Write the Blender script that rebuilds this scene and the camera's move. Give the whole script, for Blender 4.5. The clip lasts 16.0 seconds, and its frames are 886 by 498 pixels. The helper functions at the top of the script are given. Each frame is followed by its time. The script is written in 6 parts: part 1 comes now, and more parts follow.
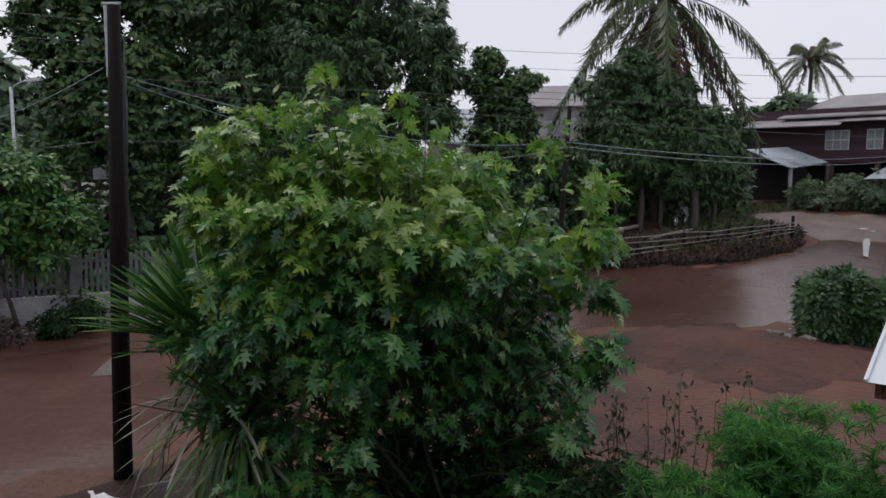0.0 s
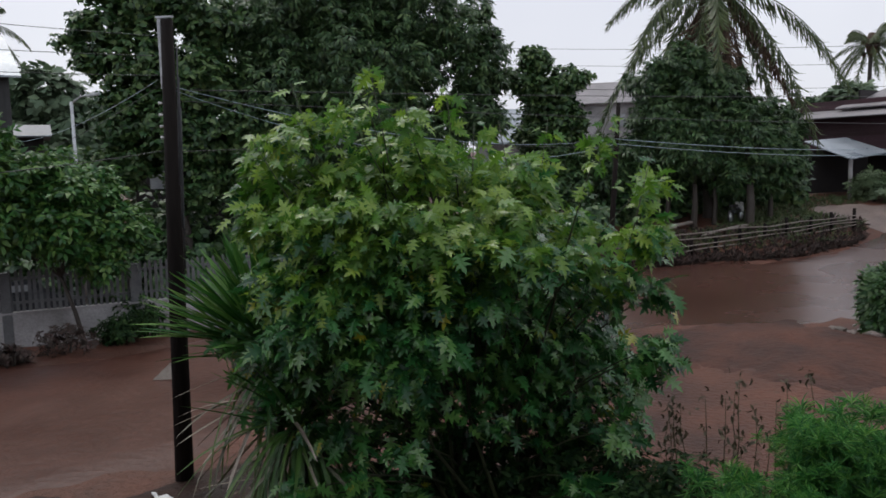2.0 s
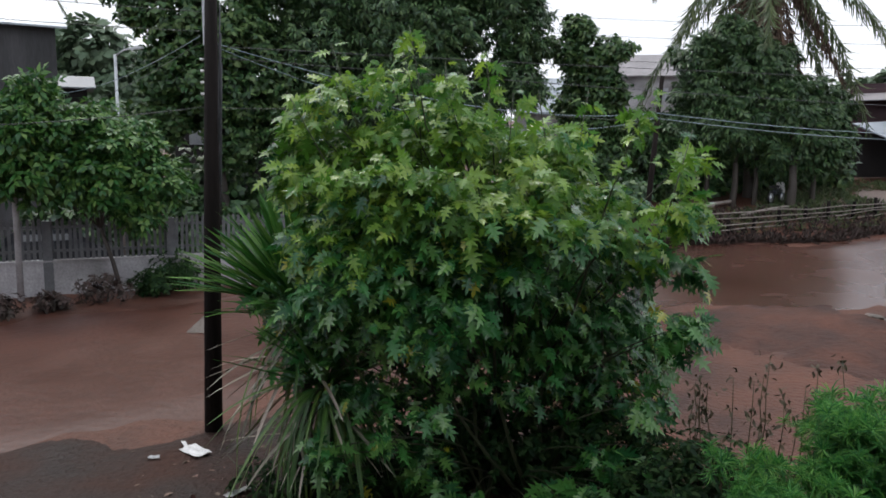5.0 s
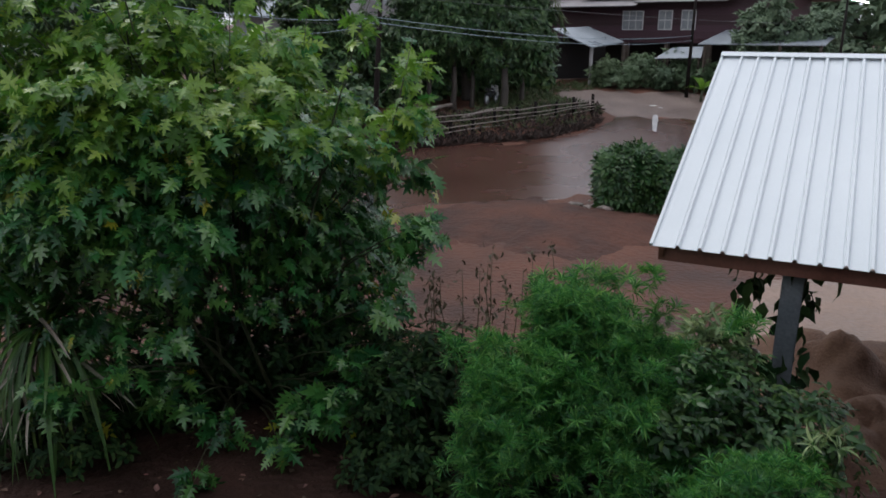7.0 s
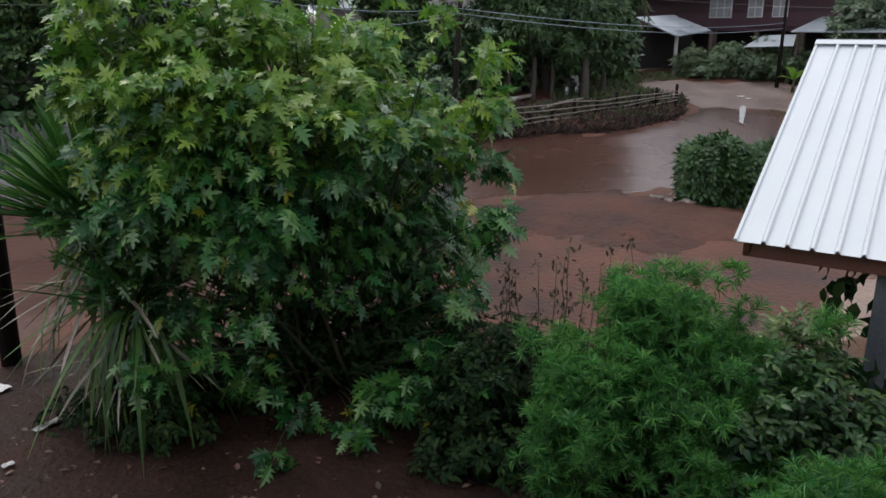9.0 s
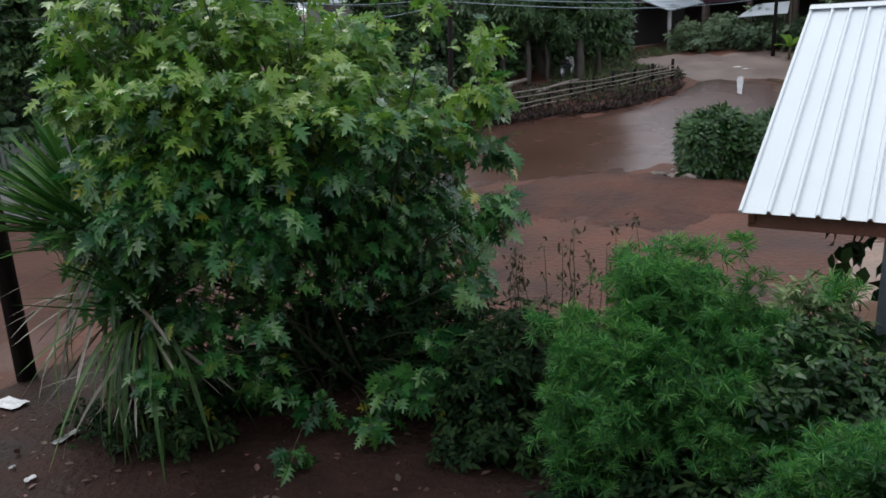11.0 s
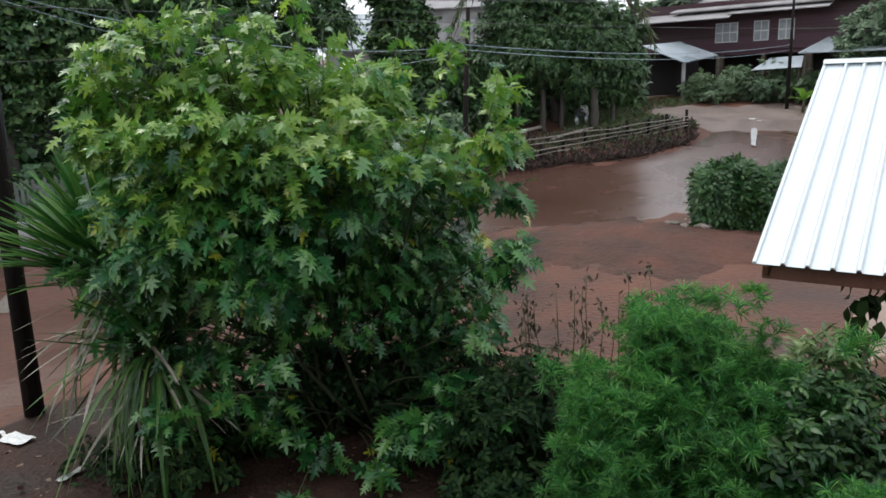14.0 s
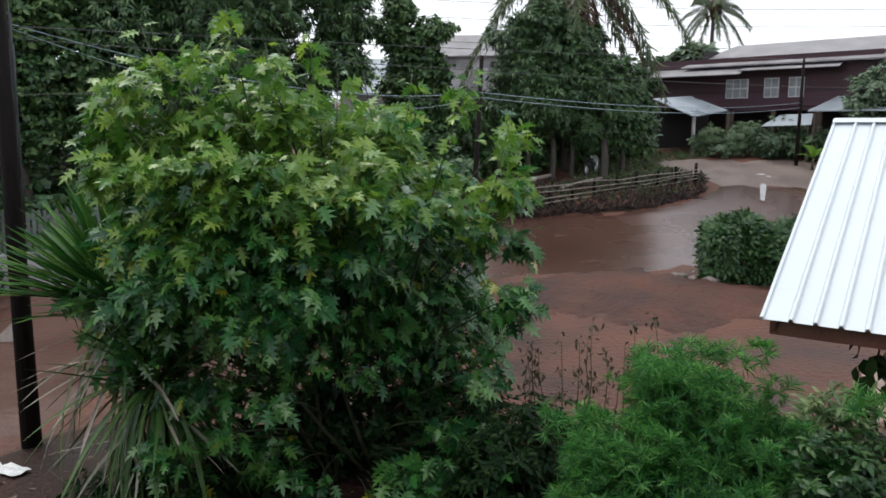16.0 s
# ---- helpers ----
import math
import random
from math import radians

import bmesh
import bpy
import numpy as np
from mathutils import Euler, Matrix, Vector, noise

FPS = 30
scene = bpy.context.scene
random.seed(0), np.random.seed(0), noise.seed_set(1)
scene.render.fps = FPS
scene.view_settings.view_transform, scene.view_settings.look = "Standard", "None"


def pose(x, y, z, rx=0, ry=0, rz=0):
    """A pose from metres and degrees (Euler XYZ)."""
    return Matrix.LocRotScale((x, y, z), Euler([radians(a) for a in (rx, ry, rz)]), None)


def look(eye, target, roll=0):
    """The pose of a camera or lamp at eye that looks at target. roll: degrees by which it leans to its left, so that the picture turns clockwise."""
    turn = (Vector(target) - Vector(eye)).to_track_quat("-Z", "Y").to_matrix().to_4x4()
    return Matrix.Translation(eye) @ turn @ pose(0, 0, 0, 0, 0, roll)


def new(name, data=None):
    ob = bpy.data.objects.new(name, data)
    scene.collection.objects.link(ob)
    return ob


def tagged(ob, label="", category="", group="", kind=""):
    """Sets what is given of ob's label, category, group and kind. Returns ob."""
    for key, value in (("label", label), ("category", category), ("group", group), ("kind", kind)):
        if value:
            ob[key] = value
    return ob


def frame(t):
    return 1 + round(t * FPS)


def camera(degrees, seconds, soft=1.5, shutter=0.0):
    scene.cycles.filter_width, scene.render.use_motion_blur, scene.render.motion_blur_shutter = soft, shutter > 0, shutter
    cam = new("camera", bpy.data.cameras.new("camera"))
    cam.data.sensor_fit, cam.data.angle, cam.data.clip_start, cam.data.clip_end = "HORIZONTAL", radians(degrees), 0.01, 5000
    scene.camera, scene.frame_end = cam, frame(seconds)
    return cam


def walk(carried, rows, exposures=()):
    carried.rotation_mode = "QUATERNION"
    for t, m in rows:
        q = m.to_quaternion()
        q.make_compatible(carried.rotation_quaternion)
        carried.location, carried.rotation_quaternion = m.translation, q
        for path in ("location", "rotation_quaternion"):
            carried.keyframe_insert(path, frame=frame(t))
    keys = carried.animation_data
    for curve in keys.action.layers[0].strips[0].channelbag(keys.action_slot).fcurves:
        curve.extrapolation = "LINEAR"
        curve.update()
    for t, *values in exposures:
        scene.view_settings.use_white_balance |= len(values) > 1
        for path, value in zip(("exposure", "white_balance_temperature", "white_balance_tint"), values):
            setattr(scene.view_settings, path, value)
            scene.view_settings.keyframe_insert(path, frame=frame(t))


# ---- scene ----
EYE = 4.5
cam = camera(59.85, 16.0, soft=1.6, shutter=0.25)
PATH = [
    (0, pose(0, 0, EYE, 83.70, -0.00, -0.00)),
    (0.5, pose(0, 0, EYE, 83.04, 0.40, 0.59)),
    (1, pose(0, 0, EYE, 82.61, 0.52, 1.29)),
    (1.5, pose(0, 0, EYE, 82.70, 0.58, 1.88)),
    (2, pose(0, 0, EYE, 83.85, 1.57, 3.56)),
    (2.5, pose(0, 0, EYE, 85.31, 2.79, 5.90)),
    (3, pose(0, 0, EYE, 88.14, 2.25, 6.98)),
    (3.2, pose(0, 0, EYE, 89.06, 2.13, 7.11)),
    (5.3, pose(0, 0, EYE, 79.52, -1.28, 5.88)),
    (5.5, pose(0, 0, EYE, 78.35, -1.23, 4.91)),
    (6, pose(0, 0, EYE, 76.87, -0.67, -2.13)),
    (6.5, pose(0, 0, EYE, 76.57, -1.16, -9.11)),
    (7, pose(0, 0, EYE, 74.92, -0.65, -13.61)),
    (7.5, pose(0, 0, EYE, 72.88, 0.05, -14.09)),
    (8, pose(0, 0, EYE, 73.15, 0.48, -12.73)),
    (8.5, pose(0, 0, EYE, 74.70, -0.58, -9.54)),
    (9, pose(0, 0, EYE, 74.23, -0.12, -7.88)),
    (9.2, pose(0, 0, EYE, 74.29, 0.10, -8.24)),
    (11.3, pose(0, 0, EYE, 73.41, 3.48, -8.40)),
    (11.5, pose(0, 0, EYE, 74.10, 2.84, -8.68)),
    (12, pose(0, 0, EYE, 74.70, 3.50, -8.06)),
    (12.5, pose(0, 0, EYE, 76.22, 1.33, -6.72)),
    (13, pose(0, 0, EYE, 75.51, 1.78, -8.09)),
    (13.5, pose(0, 0, EYE, 76.13, 3.58, -7.81)),
    (14, pose(0, 0, EYE, 76.81, 2.35, -7.28)),
    (14.5, pose(0, 0, EYE, 77.93, 2.22, -8.33)),
    (15, pose(0, 0, EYE, 77.25, 1.59, -7.66)),
    (15.5, pose(0, 0, EYE, 78.66, 0.84, -7.91)),
    (16, pose(0, 0, EYE, 80.11, 0.50, -6.38)),
]
EXPOSURES = [
    (0, -0.16, 6500, 10), (1.0, -0.16, 6500, 10), (1.5, -0.06, 6500, 10), (2.5, -0.12, 6500, 8), (3.0, -0.10, 6500, 8), (5.5, 0.45, 6400, 8), (6.5, 0.10, 6250, 3), (7.0, 0.02, 6350, 9), (7.5, 0.0, 6400, 11), (8.5, 0.12, 6500, 10), (9.0, 0.22, 6500, 9),
    (11.5, 0.33, 6300, 5), (12.0, 0.52, 6450, 4), (12.5, 1.05, 6500, 3), (13.0, 0.8, 6450, 2), (14.0, 0.68, 6500, 3), (14.5, 0.64, 6450, 4), (16.0, 0.50, 6500, 5),
]
walk(cam, PATH, EXPOSURES)

# ---- light: a rain-grey evening sky ----
world = bpy.data.worlds.new("world")
scene.world = world
world.use_nodes = True
wn, wl = world.node_tree.nodes, world.node_tree.links
sky = wn.new("ShaderNodeTexSky")
sky.sky_type, sky.sun_disc = "NISHITA", False
sky.sun_elevation, sky.sun_rotation = radians(57), radians(-30)
sky.air_density, sky.dust_density = 1.0, 4.0
grey = wn.new("ShaderNodeMix")
grey.data_type = "RGBA"
grey.inputs["Factor"].default_value = 0.86
wl.new(sky.outputs["Color"], grey.inputs["A"])
cloud = wn.new("ShaderNodeTexNoise")
cloud.inputs["Scale"].default_value, cloud.inputs["Detail"].default_value = 2.2, 3
clouds = wn.new("ShaderNodeValToRGB")
clouds.color_ramp.elements[0].color = (7.2, 7.4, 8.5, 1)
clouds.color_ramp.elements[1].color = (10.2, 10.3, 11.0, 1)
wl.new(cloud.outputs["Fac"], clouds.inputs["Fac"])
wl.new(clouds.outputs["Color"], grey.inputs["B"])
wl.new(grey.outputs["Result"], wn["Background"].inputs["Color"])
wn["Background"].inputs["Strength"].default_value = 0.105
sun_data = bpy.data.lights.new("sun", "SUN")
sun_data.energy, sun_data.angle, sun_data.color = 0.9, radians(30), (1.0, 0.97, 0.93)
sun = new("sun", sun_data)
sun.matrix_world = look((-10, 22, 30), (0, 5, 0))


# ---- materials ----
def mat(name, c1, c2, scale=3.0, rough=0.6, rvar=0.2, bump=0.3, bscale=30.0, metal=0.0, random_by="", spread=0.3, translucent=0.0, spec=0.5, odd=None, coat=0.0, stretch=(1, 1, 1), grain=0.2, wet=0.0, coat_rough=0.14):
    """A procedural surface: two colours mixed by coarse noise, darkened and lifted by fine grain, uneven gloss and relief."""
    m = bpy.data.materials.new(name)
    m.use_nodes = True
    n, l = m.node_tree.nodes, m.node_tree.links
    b = n["Principled BSDF"]
    tc = n.new("ShaderNodeTexCoord")
    mp = n.new("ShaderNodeMapping")
    mp.inputs["Scale"].default_value = stretch
    l.new(tc.outputs["Object"], mp.inputs["Vector"])
    big = n.new("ShaderNodeTexNoise")
    big.inputs["Scale"].default_value, big.inputs["Detail"].default_value = scale, 6
    fine = n.new("ShaderNodeTexNoise")
    fine.inputs["Scale"].default_value, fine.inputs["Detail"].default_value = bscale, 4
    l.new(mp.outputs["Vector"], big.inputs["Vector"])
    l.new(mp.outputs["Vector"], fine.inputs["Vector"])
    ramp = n.new("ShaderNodeValToRGB")
    ramp.color_ramp.elements[0].position, ramp.color_ramp.elements[1].position = 0.32, 0.68
    ramp.color_ramp.elements[0].color, ramp.color_ramp.elements[1].color = (*c1, 1), (*c2, 1)
    l.new(big.outputs["Fac"], ramp.inputs["Fac"])
    hsv = n.new("ShaderNodeHueSaturation")
    l.new(ramp.outputs["Color"], hsv.inputs["Color"])
    val = n.new("ShaderNodeMapRange")
    val.inputs["From Min"].default_value, val.inputs["From Max"].default_value = 0.25, 0.75
    val.inputs["To Min"].default_value, val.inputs["To Max"].default_value = 1 - grain, 1 + grain
    l.new(fine.outputs["Fac"], val.inputs["Value"])
    col = hsv.outputs["Color"]
    if random_by:
        if random_by == "object":
            rnd = n.new("ShaderNodeObjectInfo").outputs["Random"]
        else:
            rnd = n.new("ShaderNodeNewGeometry").outputs["Random Per Island"]
        rv = n.new("ShaderNodeMapRange")
        rv.inputs["To Min"].default_value, rv.inputs["To Max"].default_value = 1 - spread, 1 + spread
        l.new(rnd, rv.inputs["Value"])
        mul = n.new("ShaderNodeMath")
        mul.operation = "MULTIPLY"
        l.new(rv.outputs["Result"], mul.inputs[0])
        l.new(val.outputs["Result"], mul.inputs[1])
        l.new(mul.outputs["Value"], hsv.inputs["Value"])
        hue = n.new("ShaderNodeMapRange")
        hue.inputs["To Min"].default_value, hue.inputs["To Max"].default_value = 0.5 + 0.06 * spread, 0.5 - 0.09 * spread
        l.new(rnd, hue.inputs["Value"])
        l.new(hue.outputs["Result"], hsv.inputs["Hue"])
        if wet:
            film = n.new("ShaderNodeMapRange")
            film.inputs["From Min"].default_value, film.inputs["From Max"].default_value = 0.5, 0.9
            film.inputs["To Max"].default_value = wet
            l.new(rnd, film.inputs["Value"])
            l.new(film.outputs["Result"], b.inputs["Coat Weight"])
        if odd:
            pick = n.new("ShaderNodeMath")
            pick.operation = "GREATER_THAN"
            pick.inputs[1].default_value = 0.988
            l.new(rnd, pick.inputs[0])
            mix = n.new("ShaderNodeMix")
            mix.data_type = "RGBA"
            mix.inputs["B"].default_value = (*odd, 1)
            l.new(pick.outputs["Value"], mix.inputs["Factor"])
            l.new(col, mix.inputs["A"])
            col = mix.outputs["Result"]
    else:
        l.new(val.outputs["Result"], hsv.inputs["Value"])
    l.new(col, b.inputs["Base Color"])
    rr = n.new("ShaderNodeMapRange")
    rr.inputs["From Min"].default_value, rr.inputs["From Max"].default_value = 0.3, 0.7
    rr.inputs["To Min"].default_value, rr.inputs["To Max"].default_value = max(0.03, rough - rvar), min(1, rough + rvar)
    l.new(big.outputs["Fac"], rr.inputs["Value"])
    l.new(rr.outputs["Result"], b.inputs["Roughness"])
    b.inputs["Metallic"].default_value = metal
    b.inputs["Specular IOR Level"].default_value = spec
    b.inputs["Coat Weight"].default_value = coat
    b.inputs["Coat Roughness"].default_value = coat_rough
    if bump:
        bp = n.new("ShaderNodeBump")
        bp.inputs["Strength"].default_value, bp.inputs["Distance"].default_value = bump, 0.5 / bscale
        l.new(fine.outputs["Fac"], bp.inputs["Height"])
        l.new(bp.outputs["Normal"], b.inputs["Normal"])
    if translucent:
        tr = n.new("ShaderNodeBsdfTranslucent")
        l.new(col, tr.inputs["Color"])
        mx = n.new("ShaderNodeMixShader")
        mx.inputs["Fac"].default_value = translucent
        l.new(b.outputs["BSDF"], mx.inputs[1])
        l.new(tr.outputs["BSDF"], mx.inputs[2])
        l.new(mx.outputs["Shader"], n["Material Output"].inputs["Surface"])
    return m


MUD = mat("wet red mud", (0.050, 0.021, 0.014), (0.150, 0.064, 0.042), 0.5, 0.6, 0.16, 0.9, 9, spec=0.28)
WATER = mat("muddy flood water", (0.070, 0.025, 0.016), (0.108, 0.044, 0.030), 0.25, 0.26, 0.06, 0.12, 9, spec=0.5, coat=1.0, coat_rough=0.26)
SLURRY = mat("churned red slurry", (0.055, 0.018, 0.011), (0.096, 0.036, 0.023), 0.35, 0.45, 0.12, 0.25, 7, spec=0.28, coat=0.12, coat_rough=0.3)
# Dark soil deepened further: shade below the plants is put into the colour.
SOIL = mat("dark wet yard soil", (0.016, 0.008, 0.006), (0.052, 0.025, 0.018), 0.9, 0.65, 0.2, 1.0, 11, spec=0.22)
DIRT = mat("pale wet dirt lane", (0.135, 0.098, 0.086), (0.225, 0.172, 0.152), 0.6, 0.55, 0.2, 0.7, 10, spec=0.4)
TAN = mat("wet tan sand", (0.22, 0.15, 0.115), (0.32, 0.225, 0.175), 0.7, 0.45, 0.2, 0.5, 12, spec=0.4)
# Paled grey-green: haze before the far house is put into the leaf colour.
GARDEN_LEAF = mat("garden shrub leaf paled for haze", (0.080, 0.140, 0.070), (0.135, 0.200, 0.100), 0.5, 0.6, 0.1, 0.2, 30, random_by="object", spread=0.3, translucent=0.15)
HEDGE_LEAF = mat("hedge leaf", (0.024, 0.078, 0.020), (0.048, 0.125, 0.032), 1.0, 0.42, 0.1, 0.2, 60, random_by="island", spread=0.4, translucent=0.25)
DULL_ROOF = mat("dull weathered zinc sheet", (0.16, 0.175, 0.19), (0.25, 0.265, 0.28), 0.8, 0.45, 0.12, 0.2, 14)
GREYPLANK = mat("grey weathered house plank", (0.036, 0.037, 0.040), (0.080, 0.080, 0.084), 1.5, 0.75, 0.1, 0.5, 20, stretch=(1, 1, 0.15))
# Near-white base paints the glint on the flooded road.
GLINT_WHITE = mat("painted water glint", (0.66, 0.65, 0.67), (0.80, 0.79, 0.80), 1.0, 0.2, 0.05, 0.05, 9, coat=1.0)
SHRUB_LEAF = mat("wet lobed leaf", (0.029, 0.142, 0.031), (0.070, 0.262, 0.057), 1.2, 0.30, 0.08, 0.2, 60, random_by="island", spread=0.55, spec=0.5, wet=1.0, translucent=0.3, odd=(0.40, 0.42, 0.04))
SHRUB_PART = mat("wet lobed leaf apart", (0.029, 0.142, 0.031), (0.070, 0.262, 0.057), 1.2, 0.30, 0.08, 0.2, 60, random_by="object", spread=0.55, spec=0.5, wet=1.0, translucent=0.3, odd=(0.40, 0.42, 0.04))
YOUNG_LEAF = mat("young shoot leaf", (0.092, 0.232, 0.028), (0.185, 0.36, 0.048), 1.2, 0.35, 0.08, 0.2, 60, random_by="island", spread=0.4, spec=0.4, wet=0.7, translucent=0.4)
TREE_LEAF = mat("dark tree leaf", (0.034, 0.090, 0.030), (0.060, 0.138, 0.044), 0.7, 0.42, 0.1, 0.2, 40, random_by="island", spread=0.55, translucent=0.15)
TEAK_LEAF = mat("broad tree leaf", (0.036, 0.096, 0.030), (0.064, 0.145, 0.042), 0.7, 0.42, 0.1, 0.2, 40, random_by="island", spread=0.55, translucent=0.2)
LIGHT_LEAF = mat("fresh green tree leaf", (0.040, 0.140, 0.028), (0.072, 0.200, 0.044), 0.7, 0.42, 0.1, 0.2, 40, random_by="island", spread=0.55, translucent=0.25)
# Raised pale leaf tone carries the rain haze over distance.
FAR_LEAF = mat("far tree leaf paled for haze", (0.095, 0.155, 0.090), (0.145, 0.215, 0.125), 0.5, 0.6, 0.1, 0.2, 30, random_by="island", spread=0.3, translucent=0.15)
FERN_LEAF = mat("feathery bush leaf", (0.040, 0.215, 0.040), (0.100, 0.350, 0.074), 1.0, 0.4, 0.1, 0.15, 60, random_by="island", spread=0.5, translucent=0.4)
BUSH_LEAF = mat("mid green bush leaf", (0.024, 0.084, 0.020), (0.050, 0.145, 0.032), 1.0, 0.42, 0.1, 0.2, 60, random_by="island", spread=0.5, translucent=0.25)
MOUND_MUD = mat("dark churned mud", (0.038, 0.017, 0.013), (0.108, 0.049, 0.035), 0.8, 0.68, 0.15, 1.0, 8, spec=0.22)
# Very dark green: shade low among the plants is put into this colour.
HERB_LEAF = mat("herb leaf with shade in its green", (0.014, 0.044, 0.013), (0.028, 0.074, 0.020), 1.0, 0.65, 0.1, 0.2, 60, random_by="island", spread=0.5, spec=0.2, translucent=0.25)
PALE_LEAF = mat("variegated leaf", (0.09, 0.20, 0.06), (0.36, 0.46, 0.22), 9, 0.4, 0.1, 0.1, 60, random_by="island", spread=0.3, translucent=0.3)
BLADE = mat("yucca blade", (0.034, 0.128, 0.024), (0.074, 0.215, 0.040), 2.0, 0.5, 0.1, 0.2, 50, random_by="object", spread=0.45, spec=0.3, translucent=0.2)
HANG_BLADE = mat("hanging light green blade", (0.065, 0.150, 0.030), (0.130, 0.235, 0.060), 2.0, 0.45, 0.1, 0.2, 50, random_by="object", spread=0.45, translucent=0.25)
DRY_BLADE = mat("dry broken blade", (0.16, 0.15, 0.10), (0.34, 0.32, 0.24), 2.0, 0.5, 0.1, 0.2, 50, random_by="object", spread=0.6)
PALM_LEAF = mat("coconut leaflet", (0.050, 0.085, 0.026), (0.085, 0.125, 0.038), 1.0, 0.4, 0.1, 0.2, 40, random_by="island", spread=0.3, translucent=0.2)
PALM_BROWN = mat("dry palm husk", (0.055, 0.034, 0.022), (0.11, 0.065, 0.038), 3, 0.8, 0.1, 0.6, 25)
BARK = mat("wet bark", (0.028, 0.023, 0.019), (0.062, 0.050, 0.040), 3, 0.7, 0.2, 0.9, 22, stretch=(1, 1, 0.25))
STEM = mat("green brown stem", (0.03, 0.04, 0.018), (0.06, 0.065, 0.03), 6, 0.5, 0.1, 0.4, 60)
DEADWEED = mat("dead brown weed", (0.048, 0.046, 0.022), (0.100, 0.084, 0.042), 6, 0.7, 0.1, 0.4, 60, random_by="island", spread=0.4)
POLE_WOOD = mat("wet dark timber pole", (0.009, 0.008, 0.008), (0.022, 0.017, 0.015), 2, 0.8, 0.1, 0.8, 25, spec=0.1, stretch=(1, 1, 0.12))
TIMBER = mat("weathered timber", (0.06, 0.045, 0.035), (0.13, 0.10, 0.08), 3, 0.65, 0.15, 0.6, 30, stretch=(0.3, 0.3, 1))
PLANK = mat("dark red house plank", (0.050, 0.022, 0.030), (0.086, 0.037, 0.047), 1.5, 0.6, 0.15, 0.4, 30, random_by="object", spread=0.25, stretch=(0.2, 0.2, 1))
# Near-black for shade in open storeys and under trees, slightly lifted for haze.
DARKWALL = mat("near-black planks", (0.018, 0.016, 0.017), (0.036, 0.031, 0.031), 1.5, 0.8, 0.1, 0.5, 20)
WHITE_ROOF = mat("white coated steel sheet", (0.66, 0.71, 0.74), (0.72, 0.765, 0.79), 0.5, 0.3, 0.05, 0.0, 60, grain=0.03)
GREY_ROOF = mat("grey weathered roof tile", (0.19, 0.18, 0.185), (0.32, 0.30, 0.31), 0.9, 0.6, 0.15, 0.5, 14)
PALE_ROOF = mat("pale zinc sheet", (0.27, 0.31, 0.35), (0.41, 0.45, 0.49), 0.8, 0.35, 0.12, 0.2, 14, metal=0.2)
FASCIA = mat("red oxide steel fascia", (0.115, 0.045, 0.032), (0.17, 0.068, 0.048), 3, 0.5, 0.15, 0.2, 30)
POST_GREY = mat("grey painted concrete post", (0.12, 0.135, 0.155), (0.17, 0.185, 0.205), 2.5, 0.6, 0.15, 0.3, 30)
WALL_WHITE = mat("stained whitewashed wall", (0.20, 0.19, 0.19), (0.46, 0.45, 0.46), 0.8, 0.7, 0.1, 0.3, 18)
PICKET = mat("grey wooden picket", (0.085, 0.088, 0.095), (0.16, 0.165, 0.17), 3, 0.65, 0.1, 0.4, 30, random_by="object", spread=0.2)
PAINT = mat("white window paint", (0.62, 0.62, 0.62), (0.75, 0.75, 0.74), 3, 0.5, 0.1, 0.1, 40)
GLASS = mat("dim window glass", (0.30, 0.32, 0.34), (0.42, 0.44, 0.46), 2, 0.12, 0.05, 0.0, 20)
STEEL = mat("galvanised steel", (0.42, 0.44, 0.46), (0.58, 0.60, 0.62), 4, 0.4, 0.1, 0.1, 40, metal=0.6)
CABLE = mat("black cable", (0.030, 0.032, 0.036), (0.05, 0.052, 0.056), 4, 0.35, 0.1, 0.0, 40)
# Lightened grey blue: the sky's reflection on the cable is put into its colour.
CABLE_BLUE = mat("bundled cable with blue sky sheen", (0.20, 0.28, 0.33), (0.28, 0.36, 0.42), 4, 0.35, 0.1, 0.0, 40)
PORCELAIN = mat("white insulator", (0.6, 0.6, 0.6), (0.7, 0.7, 0.7), 4, 0.2, 0.05, 0.0, 40)
PAPER = mat("wet white litter", (0.62, 0.62, 0.62), (0.78, 0.78, 0.77), 6, 0.5, 0.1, 0.3, 30)
SAND = mat("wet red sand", (0.13, 0.07, 0.045), (0.20, 0.115, 0.075), 1.8, 0.8, 0.1, 0.8, 30)
RUBBER = mat("black rubber", (0.02, 0.02, 0.02), (0.035, 0.035, 0.035), 5, 0.7, 0.1, 0.3, 40)
CARPAINT = mat("dark car paint", (0.03, 0.033, 0.04), (0.045, 0.05, 0.058), 2, 0.25, 0.08, 0.0, 20, coat=0.5)
ROOTS = mat("dark roots and dry weed", (0.026, 0.017, 0.013), (0.058, 0.036, 0.026), 6, 0.7, 0.1, 0.4, 60, random_by="island", spread=0.4)
BAMBOO = mat("weathered pale bamboo", (0.14, 0.115, 0.10), (0.28, 0.24, 0.21), 3, 0.5, 0.15, 0.3, 30)
GRASS = mat("verge grass", (0.045, 0.085, 0.028), (0.095, 0.135, 0.05), 0.6, 0.5, 0.1, 0.2, 30, random_by="island", spread=0.35, translucent=0.2)
CLAY = mat("pale clay pot", (0.30, 0.26, 0.22), (0.42, 0.38, 0.33), 4, 0.6, 0.1, 0.3, 30)
DRYLEAF = mat("dead leaf litter", (0.09, 0.05, 0.032), (0.20, 0.13, 0.09), 3, 0.6, 0.1, 0.3, 30, random_by="island", spread=0.5)


